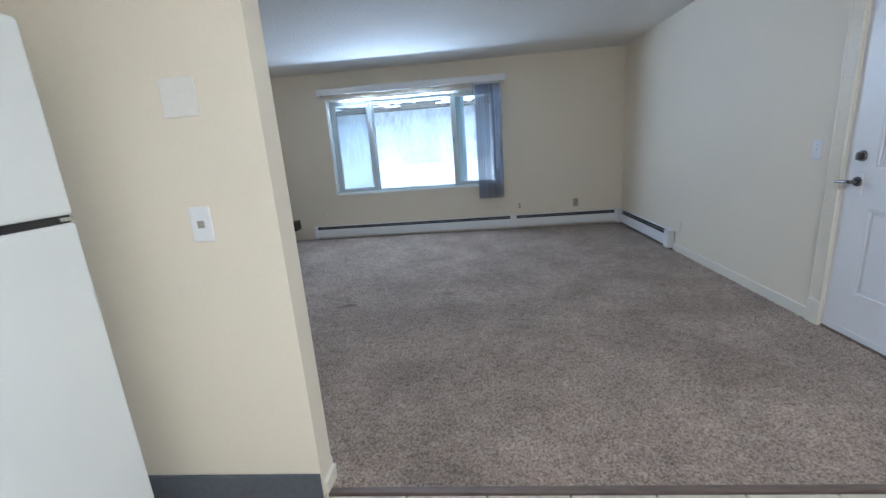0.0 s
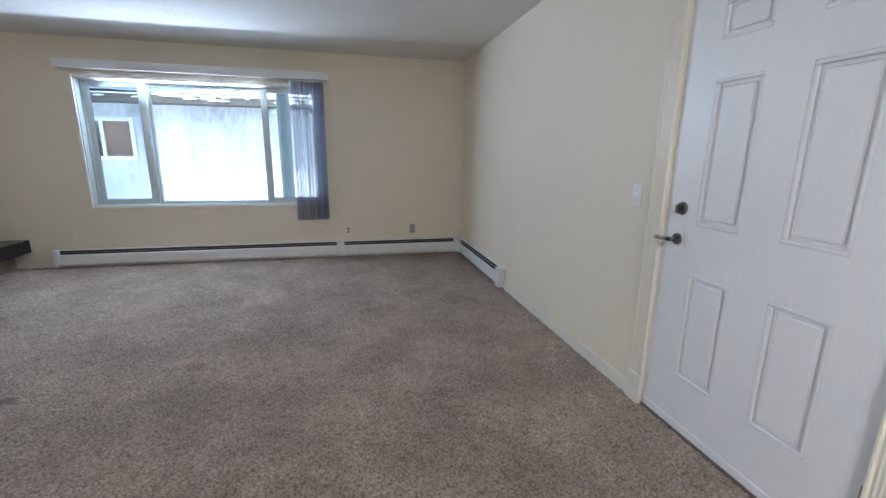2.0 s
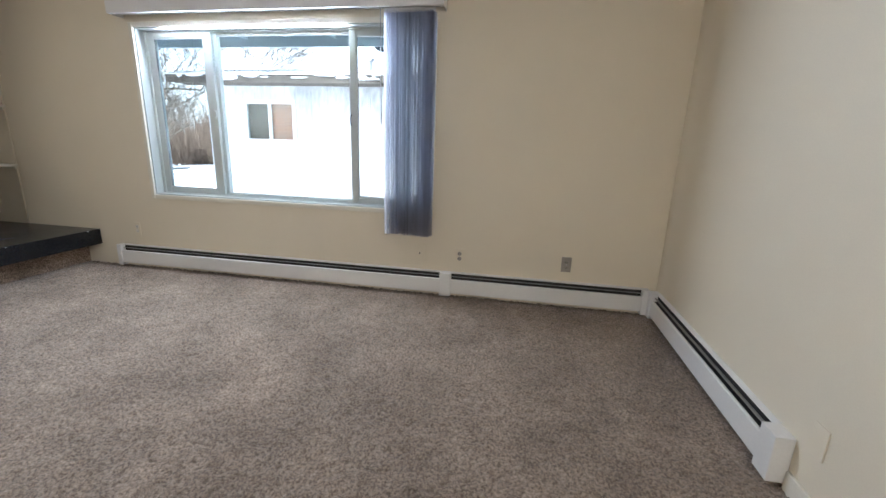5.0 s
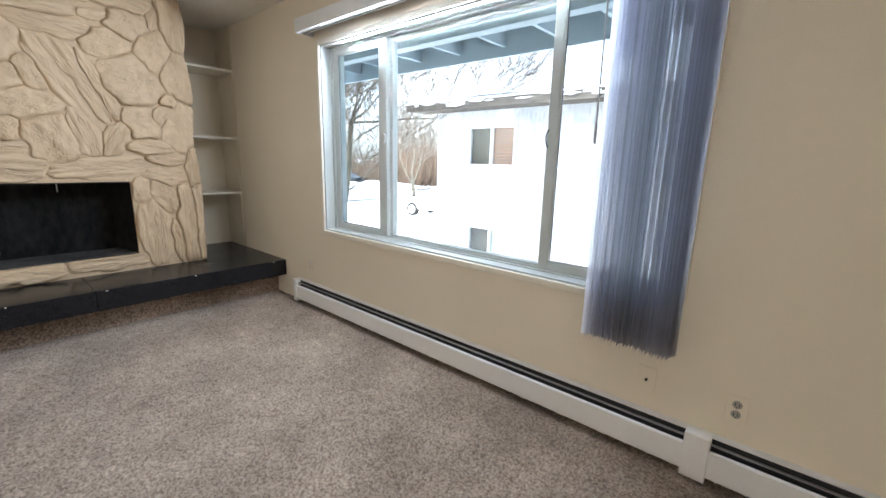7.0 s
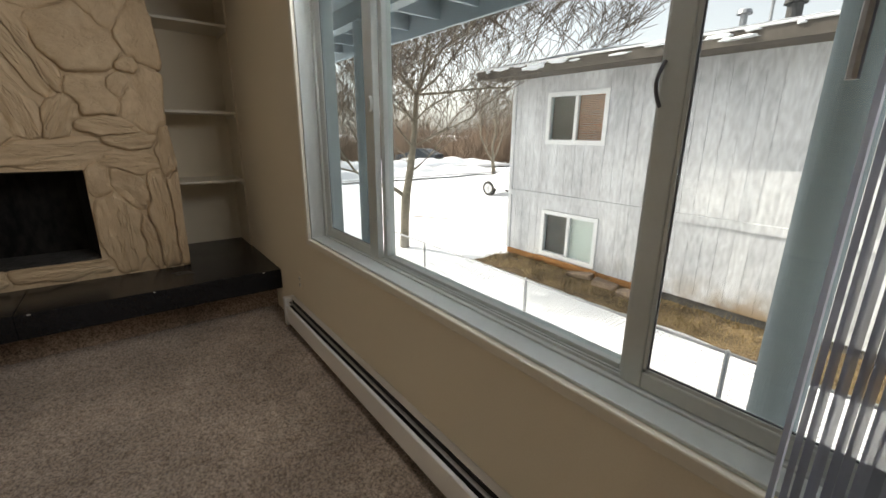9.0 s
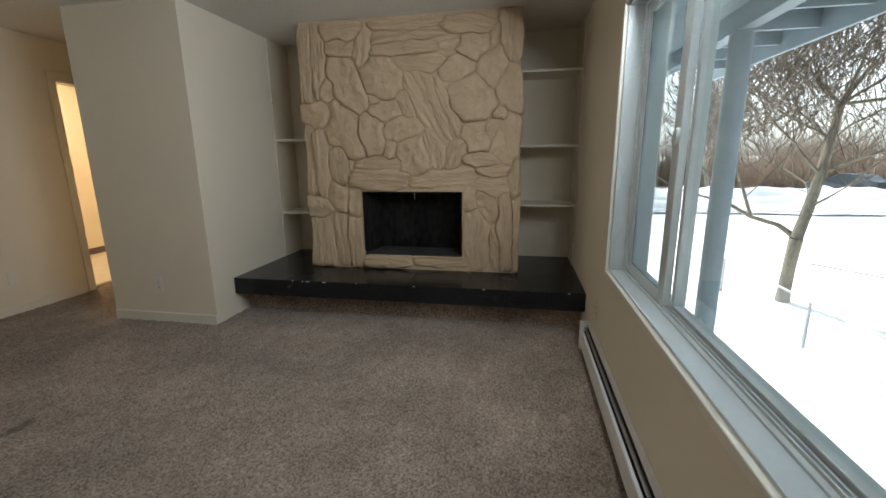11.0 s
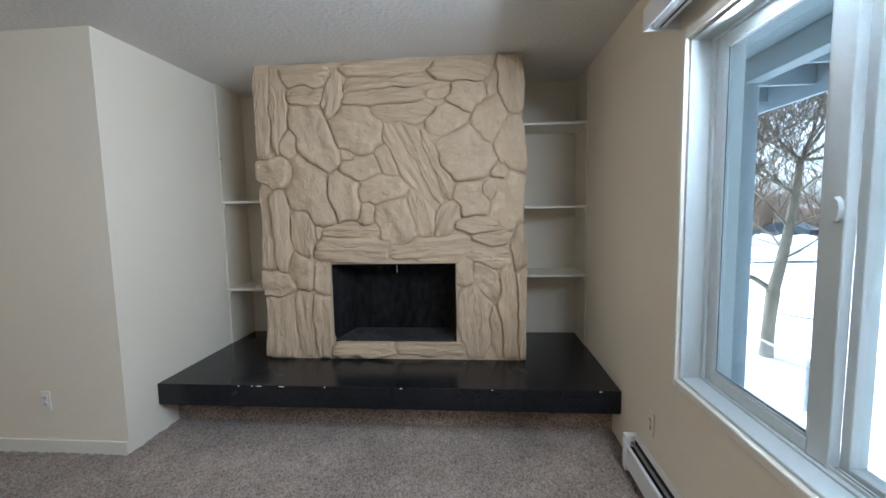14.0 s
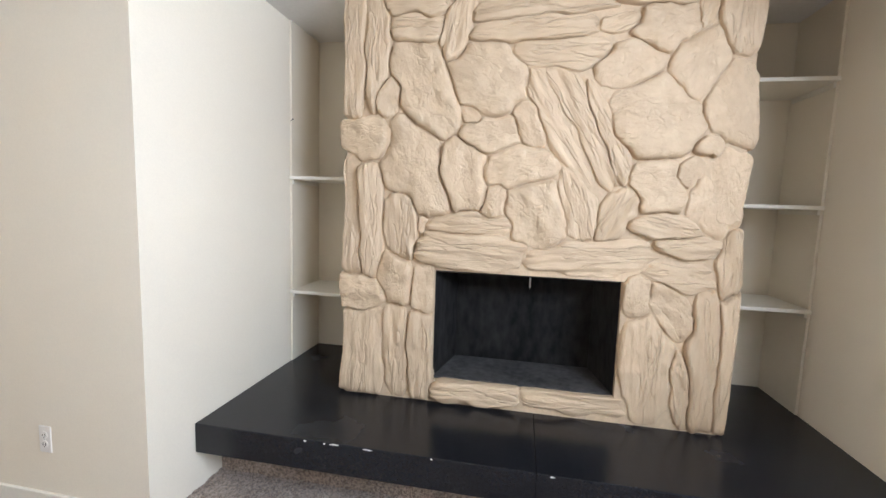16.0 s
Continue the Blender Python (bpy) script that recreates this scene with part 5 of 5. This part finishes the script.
            grow(stem[4], (Vector((math.cos(az), math.sin(az), 0)) * (0.55 + 0.4 * (k % 2)) + Vector((0, 0, 0.75))).normalized(), radius * 0.25, 1)
        grow(stem[4], (side * 1.0 + Vector((0, 0, 0.22))).normalized(), radius * 0.28, 1)
    else:
        grow(Vector(base), Vector((lean[0], lean[1], 1)).normalized(), radius, 0)
    part("trunk", trunk, BARK, t, smooth=True)
    part("limbs", limbs, BARK, t, smooth=True)
    tagged(part("crown", twigs, TWIG, t, "bare winter twigs"), kind="stuff")
    return t


tree("yard_tree", (-10.80, 4.70, G - 0.05), 7.5, 0.112, 5, "bare deciduous tree in the snowy yard beside the fence", depth=6, spread=0.5, thin=0.0064, fork=1.34)
tree("street_tree", (-24.5, 21.0, G - 0.05), 8.0, 0.16, 9, "tall bare tree behind the neighbouring building", depth=5, thin=0.012)
tree("street_tree", (-38.0, 14.0, G - 0.05), 9.0, 0.2, 14, "bare tree across the street", depth=5, thin=0.018)
tree("street_tree", (-36.0, 3.0, G - 0.05), 9.5, 0.2, 17, "bare tree across the street", depth=5, thin=0.018)


def thicket():
    """A far belt of leafless brush and saplings on a low rise across the street."""
    bm = bmesh.new()
    rs = random.Random(31)
    for k in range(7000):
        a = rs.uniform(radians(100), radians(175))
        r = rs.uniform(44, 66)
        x, y = r * math.cos(a), r * math.sin(a)
        h = rs.uniform(1.2, 5.8) * (0.75 + 0.9 * noise.noise(Vector((x * 0.11, y * 0.11, 0)))) + (r - 44) * 0.07
        h = max(0.8, h)
        p = Vector((x, y, G))
        w = rs.uniform(0.03, 0.10)
        for _ in range(4):
            tip = p + Vector((rs.uniform(-1.6, 1.6), rs.uniform(-1.6, 1.6), h * rs.uniform(0.6, 1.0)))
            bm.faces.new([bm.verts.new(p + Vector((-w, 0, 0))), bm.verts.new(p + Vector((w, 0, 0))), bm.verts.new(tip)])
    solid("brush_thicket", bm, BRUSH, "brown leafless brush on the rise across the street", "bushes", "stuff")


thicket()


def snow_banks():
    for k, (x, y, w, l, h) in enumerate(((-27.3, 12, 1.2, 26, 0.7), (-33.5, 16, 1.6, 30, 0.9), (-27.5, 40, 1.0, 14, 0.6))):
        bm = bmesh.new()
        bmesh.ops.create_grid(bm, x_segments=16, y_segments=70, size=1)
        for v in bm.verts:
            e = (1 - v.co.x ** 2) * (1 - v.co.y ** 4)
            z = e * h * (0.7 + 0.5 * noise.noise(Vector((v.co.x * 2, v.co.y * l * 0.4, k))))
            v.co = Vector((x + v.co.x * w, y + v.co.y * l / 2, G + z - 0.02))
        solid("snow_bank", bm, SNOW, "ploughed snow bank along the street", "snow bank", group="snow banks", smooth=True)


snow_banks()


# ---- vehicles ----
def car(name, label, paint, at):
    c = thing(name, (0, 0, 0), label, "car", "parked cars")
    half = 0.88
    prof = ((-2.2, 0.35), (-2.28, 0.62), (-2.05, 0.82), (-1.15, 0.95), (-0.35, 1.40), (0.25, 1.47), (1.05, 1.40), (1.75, 1.02), (2.15, 0.95), (2.22, 0.60), (2.15, 0.35))
    bm = bmesh.new()
    rows = []
    for sy, shrink in ((-1, 0.90), (-0.93, 1.0), (0.93, 1.0), (1, 0.90)):
        row = []
        for x, z in prof:
            tuck = 0.82 if z > 1.05 else 1.0
            row.append(bm.verts.new((x * (0.985 if abs(sy) == 1 else 1), sy * half * tuck, 0.35 + (z - 0.35) * (0.985 if abs(sy) == 1 else 1))))
        rows.append(row)
    for r0, r1 in zip(rows, rows[1:]):
        for k in range(len(prof)):
            j = (k + 1) % len(prof)
            bm.faces.new((r0[k], r0[j], r1[j], r1[k]))
    bm.faces.new(rows[0])
    bm.faces.new(rows[-1][::-1])
    bmesh.ops.recalc_face_normals(bm, faces=list(bm.faces))
    bmesh.ops.bevel(bm, geom=list(bm.edges), offset=0.035, segments=2, affect="EDGES")
    body = part("body", bm, paint, c, smooth=False)
    for s in (-1, 1):
        bm = bmesh.new()
        y = s * half * 0.835
        q = [bm.verts.new(p) for p in ((-0.85, y * 1.02, 1.02), (-0.32, y, 1.33), (0.25, y, 1.38), (0.95, y, 1.32), (1.45, y * 1.02, 1.05))]
        bm.faces.new(q)
        bmesh.ops.solidify(bm, geom=list(bm.faces), thickness=0.02)
        part("side_window", bm, CARGLASS, c)
        part("headlight", boxes((-2.27, -2.15, s * 0.62 - 0.16, s * 0.62 + 0.16, 0.62, 0.76), bevel=0.02), GALV, c)
        for x in (-1.38, 1.32):
            bm = bmesh.new()
            bmesh.ops.create_cone(bm, cap_ends=True, segments=28, radius1=0.33, radius2=0.33, depth=0.21, matrix=Matrix.Translation((x, s * (half - 0.08), 0.33)) @ Matrix.Rotation(radians(90), 4, "X"))
            w = part("wheel", bm, RUBBER, c)
            bm = bmesh.new()
            bmesh.ops.create_cone(bm, cap_ends=True, segments=28, radius1=0.22, radius2=0.22, depth=0.23, matrix=Matrix.Translation((x, s * (half - 0.08), 0.33)) @ Matrix.Rotation(radians(90), 4, "X"))
            part("rim", bm, STEEL, w)
            for k in range(5):
                a = k * 6.283 / 5
                bm = bmesh.new()
                cyl(bm, (x, s * (half + 0.037), 0.33), (x + 0.2 * math.cos(a), s * (half + 0.037), 0.33 + 0.2 * math.sin(a)), 0.028, n=6)
                part("spoke", bm, GALV, w)
    part("windscreen", boxes((-0.02, 0.02, -0.62, 0.62, -0.28, 0.28)), CARGLASS, c).matrix_basis = pose(-0.76, 0, 1.19, 0, 60, 0)
    c.matrix_basis = at
    return c


car("white_car", "white parked sedan half hidden behind the building", CARW, pose(-15.1, 13.9, G + 0.03, 0, 0, 8))
car("dark_car", "dark parked car across the street", CARD, pose(-36.0, 22.2, G + 0.03, 0, 0, 25))
solid("fallen_branch", cyls(((-13.9, 7.0, G + 0.05), (-11.9, 8.2, G + 0.07), 0.02, 0.012), n=6), BARK, "thin dark branch lying on the snow", "branch")
kitchen_tiles()
